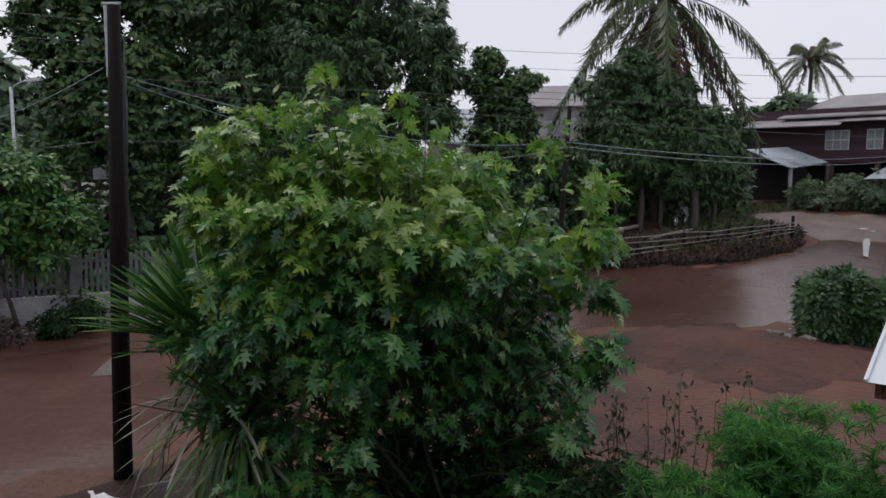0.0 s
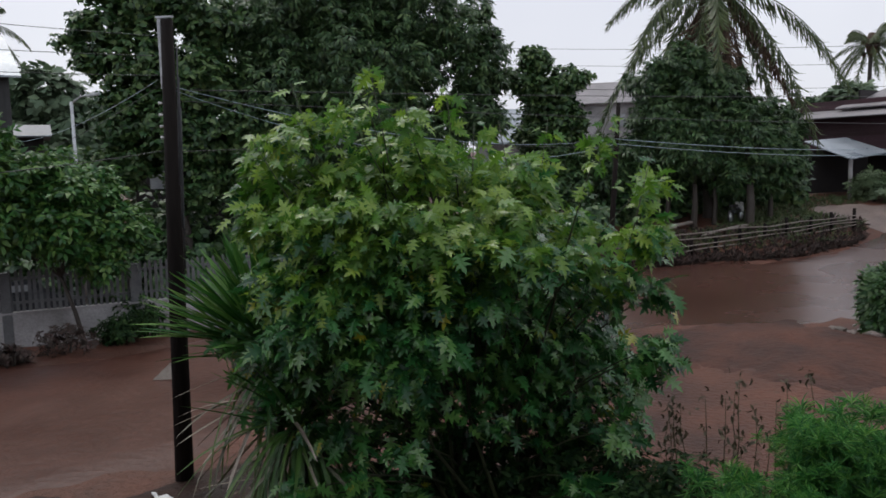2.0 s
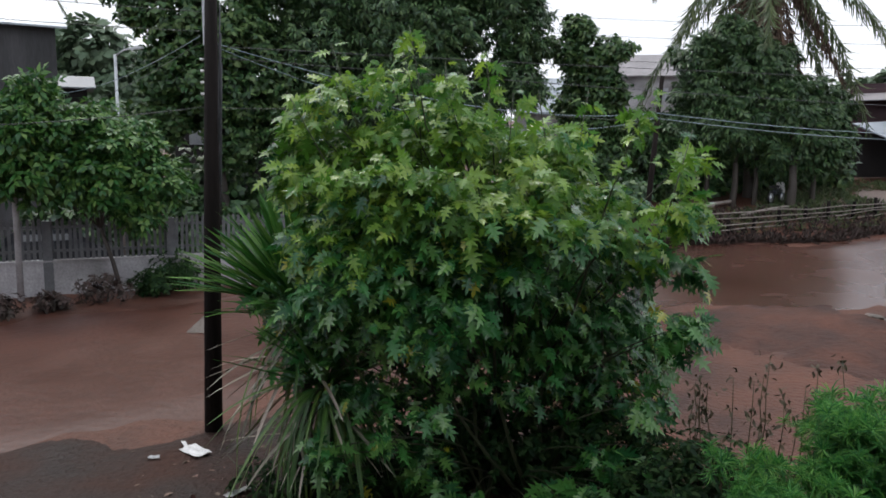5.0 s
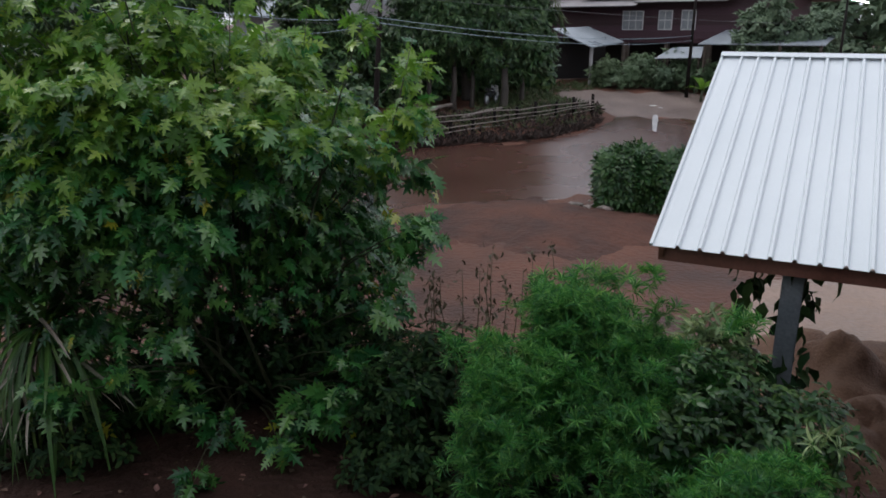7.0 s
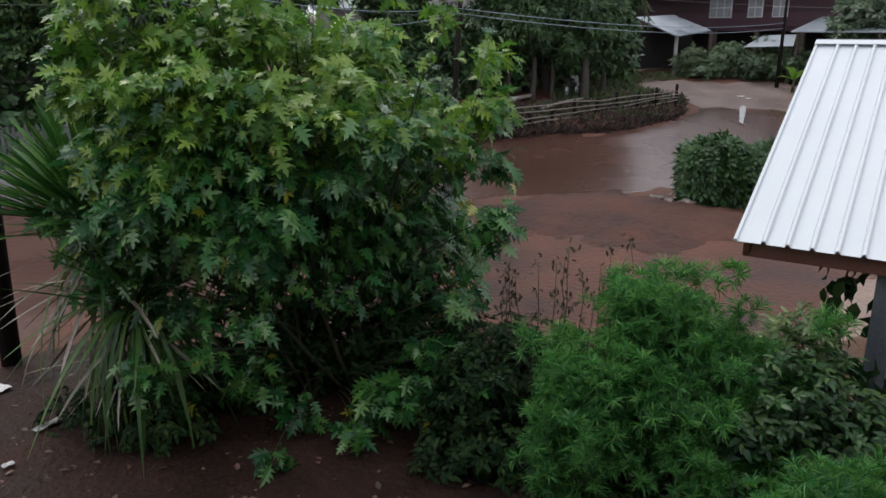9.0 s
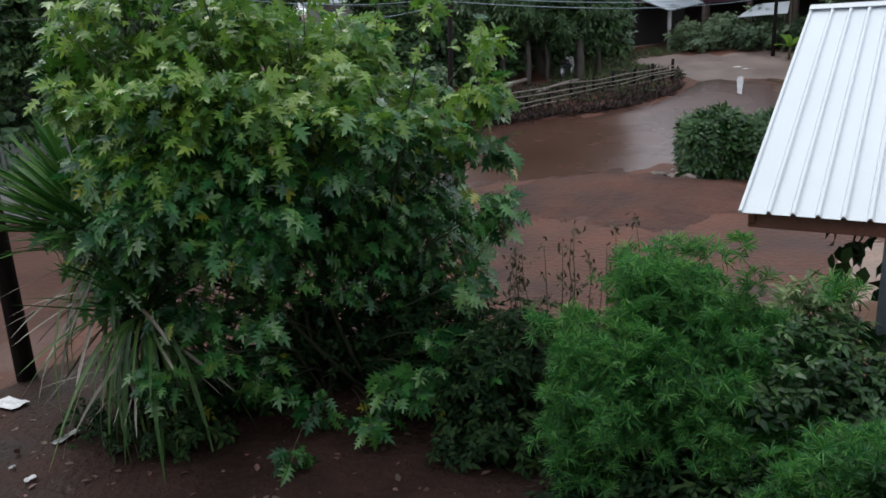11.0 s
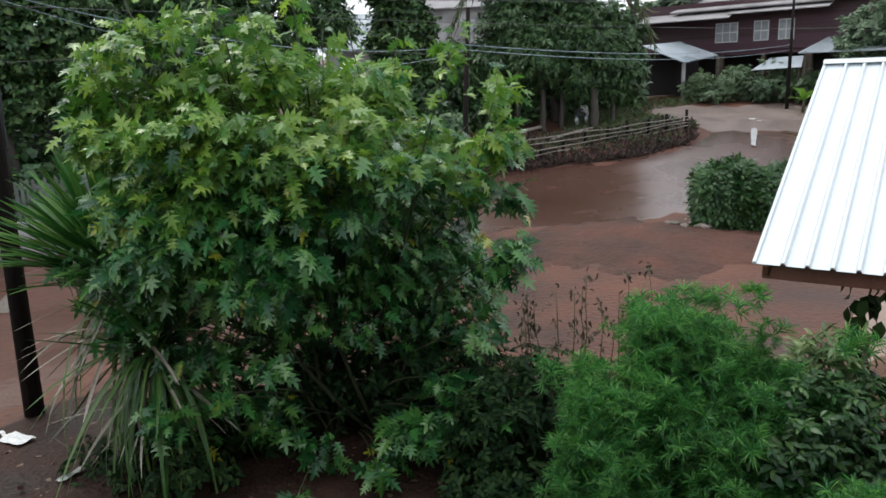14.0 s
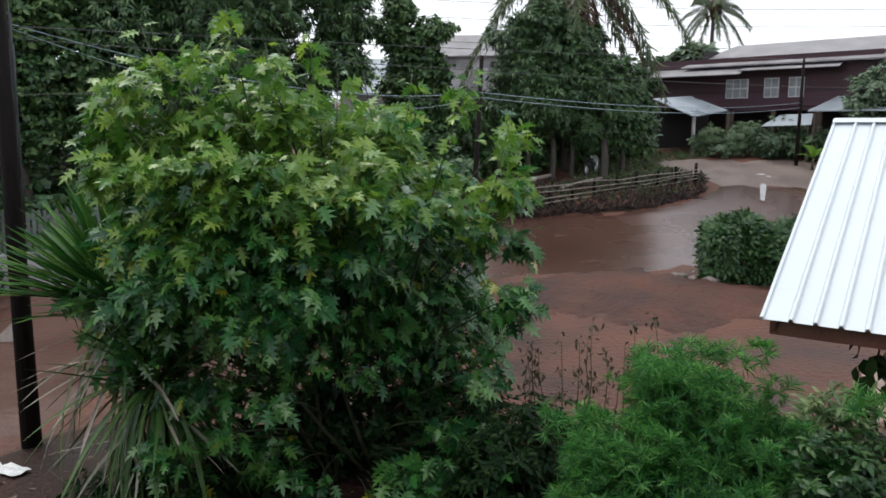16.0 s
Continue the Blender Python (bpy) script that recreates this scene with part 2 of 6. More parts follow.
TUBE_GLOW = bpy.data.materials.new("lit fluorescent tube")
TUBE_GLOW.use_nodes = True
TUBE_GLOW.node_tree.nodes["Principled BSDF"].inputs["Base Color"].default_value = (0.9, 0.9, 0.9, 1)
TUBE_GLOW.node_tree.nodes["Principled BSDF"].inputs["Emission Color"].default_value = (0.95, 1.0, 1.0, 1)
TUBE_GLOW.node_tree.nodes["Principled BSDF"].inputs["Emission Strength"].default_value = 8.0


# ---- building helpers ----
def at(az, dist):
    """A place in plan: degrees to the left of the y axis, and metres from the viewer's standing point."""
    a = radians(az)
    return np.array((-math.sin(a) * dist, math.cos(a) * dist))


def aim(az, el, dist):
    p = at(az, dist)
    return np.array((p[0], p[1], EYE + dist * math.tan(radians(el))))


def mesh_of(name, verts, faces, material, smooth=False):
    me = bpy.data.meshes.new(name)
    me.from_pydata([tuple(v) for v in verts], [], [tuple(f) for f in faces])
    me.materials.append(material)
    if smooth:
        me.shade_smooth()
    me.update()
    return me


def part(name, data, material, parent, label=""):
    """Links a bmesh or a mesh as ONE object under a thing or under a part."""
    if isinstance(data, bmesh.types.BMesh):
        me = bpy.data.meshes.new(name)
        data.to_mesh(me)
        data.free()
        me.materials.append(material)
        data = me
    ob = new(name, data)
    ob.parent = parent
    return tagged(ob, label)


def thing(name, label, category, group="", kind="", place=(0, 0, 0)):
    ob = new(name)
    ob.location = place
    return tagged(ob, label, category, group, kind)


def box(bm, size, m, bevel=0.0):
    r = bmesh.ops.create_cube(bm, size=1, matrix=m @ Matrix.Diagonal((*size, 1)))
    if bevel:
        edges = list({e for v in r["verts"] for e in v.link_edges})
        bmesh.ops.bevel(bm, geom=edges, offset=bevel, segments=2, affect="EDGES")
    return bm


def boxed(size, m, bevel=0.0):
    return box(bmesh.new(), size, m, bevel)


def tube_data(paths, sides=7):
    """Verts and faces of tapered tubes; each path is a list of (point, radius)."""
    verts, faces = [], []
    for path in paths:
        pts = [Vector(p) for p, _ in path]
        base = len(verts)
        for i, (p, r) in enumerate(path):
            d = (pts[min(i + 1, len(pts) - 1)] - pts[max(i - 1, 0)]).normalized()
            a = d.orthogonal().normalized() if abs(d.z) < 0.9 else d.cross(Vector((0, 1, 0))).normalized()
            b = d.cross(a)
            for k in range(sides):
                t = 2 * math.pi * k / sides
                verts.append(pts[i] + (a * math.cos(t) + b * math.sin(t)) * r)
        for i in range(len(path) - 1):
            for k in range(sides):
                k2 = (k + 1) % sides
                faces.append((base + i * sides + k, base + i * sides + k2, base + (i + 1) * sides + k2, base + (i + 1) * sides + k))
        faces.append([base + k for k in range(sides)][::-1])
        faces.append([base + (len(path) - 1) * sides + k for k in range(sides)])
    return verts, faces


def tubes(name, paths, material, parent, sides=7, label=""):
    v, f = tube_data(paths, sides)
    return part(name, mesh_of(name, v, f, material, True), material, parent, label)


def bend(p, q, sag, r0, r1, steps=6, wob=0.0, rng=None):
    """A tapered line from p to q that sags (or rises) in its middle."""
    p, q = np.array(p, float), np.array(q, float)
    out = []
    for i in range(steps + 1):
        t = i / steps
        c = p + (q - p) * t + np.array((0, 0, -4 * sag * t * (1 - t)))
        if rng is not None and 0 < i < steps:
            c = c + rng.normal(0, wob, 3)
        out.append((c, r0 + (r1 - r0) * t))
    return out


# leaf shapes: flat lists of points, the stalk at the origin, the tip along +y, the face along +z
def leaf_lobed(cup=0.12):
    """A deeply cut leaf: three pairs of pointed side lobes and an end lobe, folded along its midrib."""
    half = ((0.045, 0.16), (0.17, 0.19), (0.40, 0.25), (0.24, 0.34), (0.075, 0.38), (0.25, 0.46), (0.52, 0.60), (0.29, 0.61), (0.09, 0.64), (0.23, 0.72), (0.42, 0.93), (0.22, 0.87), (0.075, 0.87), (0.12, 1.0))
    v = [(0, 0, 0), (0, 0.40, 0), (0, 0.66, 0), (0, 0.88, 0), (0, 1.28, 0), (-0.012, -0.22, 0.03), (0.012, -0.22, 0.03)]
    f = [(5, 6, 0)]
    for sg in (1, -1):
        b = len(v)
        v += [(sg * x, y, 0.0) for x, y in half]
        quads = [(0, b, b + 4, 1), (1, b + 4, b + 8, 2), (2, b + 8, b + 12, 3), (3, b + 12, b + 13, 4)]
        for c in (b, b + 4, b + 8):
            quads += [(c, c + 1, c + 3, c + 4), (c + 1, c + 2, c + 3)]
        f += [q if sg > 0 else q[::-1] for q in quads]
    w = np.array(v, float)
    x, y = np.abs(w[:, 0]), np.clip(w[:, 1], 0, 2)
    w[:, 2] += 0.34 * x - (0.5 + 1.6 * cup) * x * x - cup * 0.9 * y * y
    return w, f


def leaf_lance(w=0.16, droop=0.25):
    v = [(0, 0, 0), (-w, 0.35, 0.05), (0, 0.4, 0.0), (w, 0.35, 0.05), (-w * 0.7, 0.72, -0.02), (0, 0.75, -0.08), (w * 0.7, 0.72, -0.02), (0, 1.0, -droop)]
    return np.array(v), [(0, 2, 1), (0, 3, 2), (1, 2, 5, 4), (2, 3, 6, 5), (4, 5, 7), (5, 6, 7)]


def leaf_flat(w=0.2, droop=0.15):
    v = [(0, 0, 0), (-w, 0.45, 0.04), (0, 1.0, -droop), (w, 0.45, 0.04)]
    return np.array(v), [(0, 3, 1), (1, 3, 2)]


def sprig(leaf, count, seed, length=1.0, size=0.5, spread=75):
    """A twig end with several leaves round it."""
    rng = np.random.default_rng(seed)
    lv, lf = leaf
    verts, faces = [], []
    for k in range(count):
        t = (k + 1) / count
        e = Euler((radians(rng.uniform(-35, 25)), radians(rng.uniform(-30, 30)), radians(rng.uniform(-1, 1) * spread * (1.25 - 0.5 * t) + (k % 2 * 2 - 1) * 35)))
        m = np.array(e.to_matrix())
        b = len(verts)
        verts += list((lv * size * rng.uniform(0.75, 1.2)) @ m.T + np.array((0, t * length * 0.6, 0.02 * rng.normal())))
        faces += [tuple(i + b for i in q) for q in lf]
    return np.array(verts), faces


def whorl(count, seed, w=0.07):
    """A feathery shoot tip: narrow leaflets radiating round a stalk."""
    rng = np.random.default_rng(seed)
    lv, lf = leaf_lance(w, 0.22)
    verts, faces = [], []
    for k in range(count):
        e = Euler((radians(rng.uniform(5, 55)), 0, 2 * math.pi * (k * 0.382) + rng.normal(0, 0.15)))
        m = np.array(e.to_matrix())
        b = len(verts)
        verts += list((lv * rng.uniform(0.7, 1.15)) @ m.T + np.array((0, 0, 0.35 * k / count)))
        faces += [tuple(i + b for i in q) for q in lf]
    return np.array(verts), faces


def frames_from(normals, ups, rng, roll=0.5):
    """Rotation matrices with z along the normals and y leaning along ups."""
    z = normals / np.linalg.norm(normals, axis=1, keepdims=True)
    y = ups - (ups * z).sum(1, keepdims=True) * z
    y = y / (np.linalg.norm(y, axis=1, keepdims=True) + 1e-9)
    x = np.cross(y, z)
    a = rng.normal(0, roll, len(z))[:, None]
    y2 = y * np.cos(a) + x * np.sin(a)
    x2 = np.cross(y2, z)
    return np.stack([x2, y2, z], axis=2)


def scatter(name, template, pos, mats3, sizes, material):
    tv, tf = template
    n, k = len(pos), len(tv)
    verts = np.einsum("nij,kj->nki", mats3, tv) * sizes[:, None, None] + pos[:, None, :]
    lens = np.array([len(q) for q in tf])
    flat = np.concatenate([np.array(q) for q in tf])
    loops = (flat[None, :] + (np.arange(n) * k)[:, None]).ravel()
    starts = np.concatenate([[0], np.cumsum(np.tile(lens, n))[:-1]])
    me = bpy.data.meshes.new(name)
    me.vertices.add(n * k)
    me.vertices.foreach_set("co", verts.ravel())
    me.loops.add(len(loops))
    me.loops.foreach_set("vertex_index", loops)
    me.polygons.add(len(starts))
    me.polygons.foreach_set("loop_start", starts)
    me.materials.append(material)
    me.update(calc_edges=True)
    me.validate()
    return me


def in_blobs(blobs, n, rng, shell=0.55):
    """Places in a set of rounded clumps, thicker towards their skins, with the way outwards at each."""
    w = np.array([b[3] * b[4] + b[4] * b[5] + b[3] * b[5] for b in blobs])
    which = rng.choice(len(blobs), n, p=w / w.sum())
    d = rng.normal(0, 1, (n, 3))
    d /= np.linalg.norm(d, axis=1, keepdims=True)
    r = shell + (1 - shell) * rng.random(n) ** 0.7
    ruff = 1 + 0.16 * np.sin(d[:, 0] * 7 + which) * np.sin(d[:, 1] * 6 + 2 * which) + 0.1 * np.sin(d[:, 2] * 11 + which)
    b = np.array(blobs)
    pos = b[which, :3] + d * b[which, 3:6] * (r * ruff)[:, None]
    return pos, d


def clumps(centre, radii, count, size, rng, flat=0.8, low=-0.7):
    """Rounded leaf clumps that fill one large crown, mostly at its skin."""
    out = []
    while len(out) < count:
        d = rng.normal(0, 1, 3)
        d /= np.linalg.norm(d)
        if d[2] < low:
            continue
        r = rng.uniform(0.45, 0.95)
        s = size * rng.uniform(0.65, 1.3)
        p = np.array(centre) + d * np.array(radii) * r
        out.append((*p, s, s, s * flat))
    return out


def crown(name, blobs, n, template, size, material, parent, rng, label="", hang=0.5, up=0.8, shell=0.5):
    pos, out = in_blobs(blobs, n, rng, shell)
    nrm = out * 0.7 + np.array((0, 0, up)) + rng.normal(0, 0.45, pos.shape)
    lean = out + np.array((0, 0, -hang)) + rng.normal(0, 0.4, pos.shape)
    m = frames_from(nrm, lean, rng, 0.6)
    me = scatter(name, template, pos, m, size * rng.uniform(0.7, 1.25, n), material)
    return part(name, me, material, parent, label)


def tree(name, foot, blobs, n, template, size, leafmat, label, trunk_r=0.25, fork=0.35, seed=1, group="", limbs=9, category="tree", hang=0.5, lean=(0, 0), shell=0.5):
    """A tapered trunk with limbs that reach into the crown's clumps."""
    rng = np.random.default_rng(seed)
    t = thing(name, label, category, group, place=foot)
    f = np.array(foot)
    local = [(b[0] - f[0], b[1] - f[1], b[2] - f[2], b[3] * 0.86, b[4] * 0.86, b[5] * 0.86) for b in blobs]
    mid = np.mean([b[:3] for b in local], axis=0)
    top = max(b[2] for b in local)
    for i in range(len(local) * 6):
        b = local[rng.integers(len(local))]
        d = rng.normal(0, 1, 3)
        d[2] = abs(d[2]) * 0.8 - 0.2
        d /= np.linalg.norm(d)
        s = b[3] * rng.uniform(0.16, 0.38)
        k = rng.uniform(0.9, 1.18)
        local.append((b[0] + d[0] * b[3] * k, b[1] + d[1] * b[4] * k, b[2] + d[2] * b[5] * k * 1.05, s, s, s * 0.75))
    fk = np.array((mid[0] * fork + lean[0], mid[1] * fork + lean[1], top * fork))
    trunk = [((0, 0, -0.3), trunk_r * 1.35), ((fk[0] * 0.1, fk[1] * 0.1, 0.25), trunk_r * 1.05), (fk * 0.5 + np.array((0.05, 0, 0)), trunk_r * 0.9), (fk, trunk_r * 0.75)]
    tubes("trunk", [trunk], BARK, t, 10)
    order = sorted(range(len(local)), key=lambda i: -local[i][3])[:limbs]
    for i in order:
        b = local[i]
        tubes("limb", [bend(fk, b[:3], -0.12 * abs(b[2] - fk[2]), trunk_r * 0.5, trunk_r * 0.1, 5, 0.08, rng)], BARK, t, 6)
    crown("crown", local, n, template, size, leafmat, t, rng, hang=hang, shell=shell)
    return t


# ---- ground ----
def rise(x, y):
    """The land climbs gently towards the far house."""
    s = 0.42 * x + 0.907 * y
    return np.where(s < 20, 0.0, np.where(s < 46, 0.0035 * (s - 20) ** 2, 2.366 + 0.02 * (s - 46)))


def inside_by(x, y, poly):
    """Metres inside a ring of places (negative outside)."""
    p = np.array(poly)
    q = np.roll(p, -1, 0)
    best = np.full(x.shape, 1e9)
    odd = np.zeros(x.shape, bool)
    for (ax, ay), (bx, by) in zip(p, q):
        dx, dy = bx - ax, by - ay
        t = np.clip(((x - ax) * dx + (y - ay) * dy) / (dx * dx + dy * dy), 0, 1)
        best = np.minimum(best, np.hypot(x - ax - t * dx, y - ay - t * dy))
        cross = ((ay > y) != (by > y)) & (x < (bx - ax) * (y - ay) / (by - ay + 1e-12) + ax)
        odd ^= cross
    return np.where(odd, best, -best)


BANK = [at(-7, 29.6), at(-13.8, 31.1), at(-18.3, 32.1), at(-21.7, 33.0), at(-24, 34.9), at(-26.2, 37.6), at(-25.6, 39.6), at(-22, 42.5), at(-14, 47), at(-3, 46), at(-2, 32)]


def bank(x, y):
    """The raised earth bank along the far side of the road."""
    k = np.clip(inside_by(x, y, BANK) / 2.4, 0, 1)
    return 0.55 * k * k * (3 - 2 * k)


def bumps(x, y):
    return 0.035 * np.sin(x * 1.3 + 0.4 * y) * np.sin(y * 1.1 - 0.3 * x) + 0.02 * np.sin(x * 3.7 + 1) * np.sin(y * 3.1 + 2)


def heap(x, y, p, h, r):
    return h * np.exp(-((x - p[0]) ** 2 + (y - p[1]) ** 2) / (r * r))


MOUND = at(-20.5, 19.4)


def land(x, y):
    x, y = np.asarray(x, float), np.asarray(y, float)
    return rise(x, y) + bank(x, y) + bumps(x, y) + heap(x, y, MOUND, 0.25, 2.0) + heap(x, y, at(-27, 19.5), 0.15, 2.5)


def on_land(p, lift=0.0):
    return (float(p[0]), float(p[1]), float(land(p[0], p[1])) + lift)


def sheet(name, xs, ys, height, material, keep=None):
    X, Y = np.meshgrid(xs, ys)
    Z = height(X, Y)
    verts = np.stack([X, Y, Z], -1).reshape(-1, 3)
    nx = len(xs)
    i = np.arange(len(ys) - 1)[:, None] * nx + np.arange(nx - 1)[None, :]
    q = np.stack([i, i + 1, i + 1 + nx, i + nx], -1).reshape(-1, 4)
    if keep is not None:
        q = q[keep(X, Y).reshape(-1)[q].any(1)]
    return mesh_of(name, verts, q.tolist(), material, True)


def spaced(lo, hi, near, far):
    out, v = [0.0], 0.0
    while v < hi:
        v += near if v < 40 else far * (v / 40)
        out.append(v)
    neg, v = [], 0.0
    while v > lo:
        v -= near if v > -30 else far * (-v / 30)
        neg.append(v)
    return np.array(neg[::-1] + out)


ground = tagged(part("ground", sheet("ground", spaced(-1500, 1500, 0.35, 3), spaced(-300, 2500, 0.35, 3), land, MUD), MUD, None), "rain-soaked red earth with mud and leaf litter", "ground", kind="structure")

ROAD = [at(75, 9), at(55, 11), at(36, 12.3), at(24, 12.8), at(12, 15.2), at(0, 18), at(-8, 19.6), at(-12, 20.8), at(-17, 21.2), at(-20, 21.6), at(-25, 21.6), at(-27, 24), at(-32, 29), at(-40, 30), at(-40, 36), at(-31, 38.3), at(-26.5, 37.3), at(-24, 34.6), at(-21.7, 32.8), at(-18.3, 31.9), at(-13, 30.8), at(-4, 27.8), at(10, 23.3), at(18, 21.8), at(25, 20.6), at(33, 20.3), at(45, 18.6), at(60, 18.0), at(75, 19)]


def flood(x, y):
    d = inside_by(x, y, ROAD) + 0.5 * np.sin(x * 0.9 + 1.3 * np.sin(y * 0.7)) + 0.25 * np.sin(x * 2.3 - y * 1.9)
    return rise(x, y) + np.clip(d * 0.07, -0.12, 0.05) + 0.012


tagged(part("flooded_road", sheet("flooded_road", np.arange(-1.5, 30, 0.3), np.arange(2, 42, 0.3), flood, WATER, lambda x, y: inside_by(x, y, ROAD) > -1.6), WATER, None), "dirt road flooded with red-brown rain water", "road", kind="structure")
tagged(part("muddy_road", sheet("muddy_road", np.arange(-40.5, -1.3, 0.3), np.arange(2, 42, 0.3), flood, SLURRY, lambda x, y: inside_by(x, y, ROAD) > -1.6), SLURRY, None), "dirt road under churned red mud and rain water", "road", kind="structure")

YARD = [at(50, 10.5), at(36, 11.6), at(24, 12.0), at(10, 11.6), at(-4, 11.0), at(-12, 9.8), at(-20, 8.4), at(-30, 7.6), at(-40, 7.0), at(-60, 6.5), np.array((7.0, -3.0)), np.array((-9.0, -3.0))]


def yard(x, y):
    d = inside_by(x, y, YARD) + 0.35 * np.sin(x * 1.4 + 1.1 * np.sin(y * 1.2)) + 0.2 * np.sin(x * 3.1 - y * 2.3)
    return land(x, y) + np.clip(d * 0.05, -0.06, 0.012) + 0.004 * np.sin(x * 3.1 + 2 * np.sin(y * 1.7)) * np.sin(y * 2.7 + 2 * np.sin(x * 2.3))


tagged(part("yard_soil", sheet("yard_soil", np.arange(-14, 12, 0.25), np.arange(-3.5, 14, 0.25), yard, SOIL, lambda x, y: inside_by(x, y, YARD) > -1.2), SOIL, None), "dark wet yard soil, further darkened for shade below the plants", "ground", kind="structure")

CHURN = [at(-5, 19.6), at(-9, 20.2), at(-13.2, 20.9), at(-16.6, 21.8), at(-21.1, 22.6), at(-24.3, 21.6), at(-25.5, 20.8), at(-29.6, 20.6), at(-34, 20.5), at(-34, 17.8), at(-29.4, 17.3), at(-24.4, 16.4), at(-18.3, 16.6), at(-13.6, 17.0), at(-5, 17.6)]


def churn(x, y):
    d = inside_by(x, y, CHURN) + 0.35 * np.sin(x * 1.3 + 1.2 * np.sin(y * 1.1)) + 0.2 * np.sin(x * 3.3 - y * 2.7) + 0.25 * np.sin(x * 6.1 + 2.0 * np.sin(y * 3.7)) * np.sin(y * 5.3 + 1.5 * np.sin(x * 4.1))
    lumps = 0.02 * np.sin(x * 5.1 + y * 1.7) * np.sin(y * 4.3 - x) + 0.012 * np.sin(x * 9.7) * np.sin(y * 8.9 + x)
    return land(x, y) + np.clip(d * 0.09, -0.10, 0.10) + lumps


tagged(part("mud_bank", sheet("mud_bank", np.arange(0, 14, 0.12), np.arange(12, 24, 0.12), churn, MOUND_MUD, lambda x, y: inside_by(x, y, CHURN) > -1.0), MOUND_MUD, None), "low bank of dark churned mud beside the flooded road", "ground", kind="structure")

LOT = [at(-37, 12.5), at(-41, 12.2), at(-48, 12.0), at(-60, 12), at(-60, 19), at(-46, 18.5), at(-38, 17.5)]


def lot(x, y):
    d = inside_by(x, y, LOT) + 0.4 * np.sin(x * 1.1 + 1.3 * np.sin(y * 0.9))
    return land(x, y) + np.clip(d * 0.05, -0.06, 0.02)


tagged(part("sand_yard", sheet("sand_yard", np.arange(5, 19, 0.3), np.arange(4, 17, 0.3), lot, TAN, lambda x, y: inside_by(x, y, LOT) > -1.2), TAN, None), "flat wet tan sand yard behind the carport", "ground", kind="structure")

LANE = [at(-22, 43.2), at(-26, 44.0), at(-34, 44), at(-45, 42), at(-45, 35), at(-34, 37.6), at(-29, 37.9), at(-26.9, 38.0), at(-25.2, 40.0), at(-22, 42.2)]


def lane(x, y):
    d = inside_by(x, y, LANE) + 0.4 * np.sin(x * 1.2 + 1.1 * np.sin(y * 1.4)) + 0.2 * np.sin(x * 3.3 - y * 2.1)
    return land(x, y) + np.clip(d * 0.06, -0.06, 0.03)


tagged(part("dirt_lane", sheet("dirt_lane", np.arange(14, 34, 0.3), np.arange(22, 44, 0.3), lane, DIRT, lambda x, y: inside_by(x, y, LANE) > -1.2), DIRT, None), "paler wet dirt lane in front of the far house", "road", kind="structure")


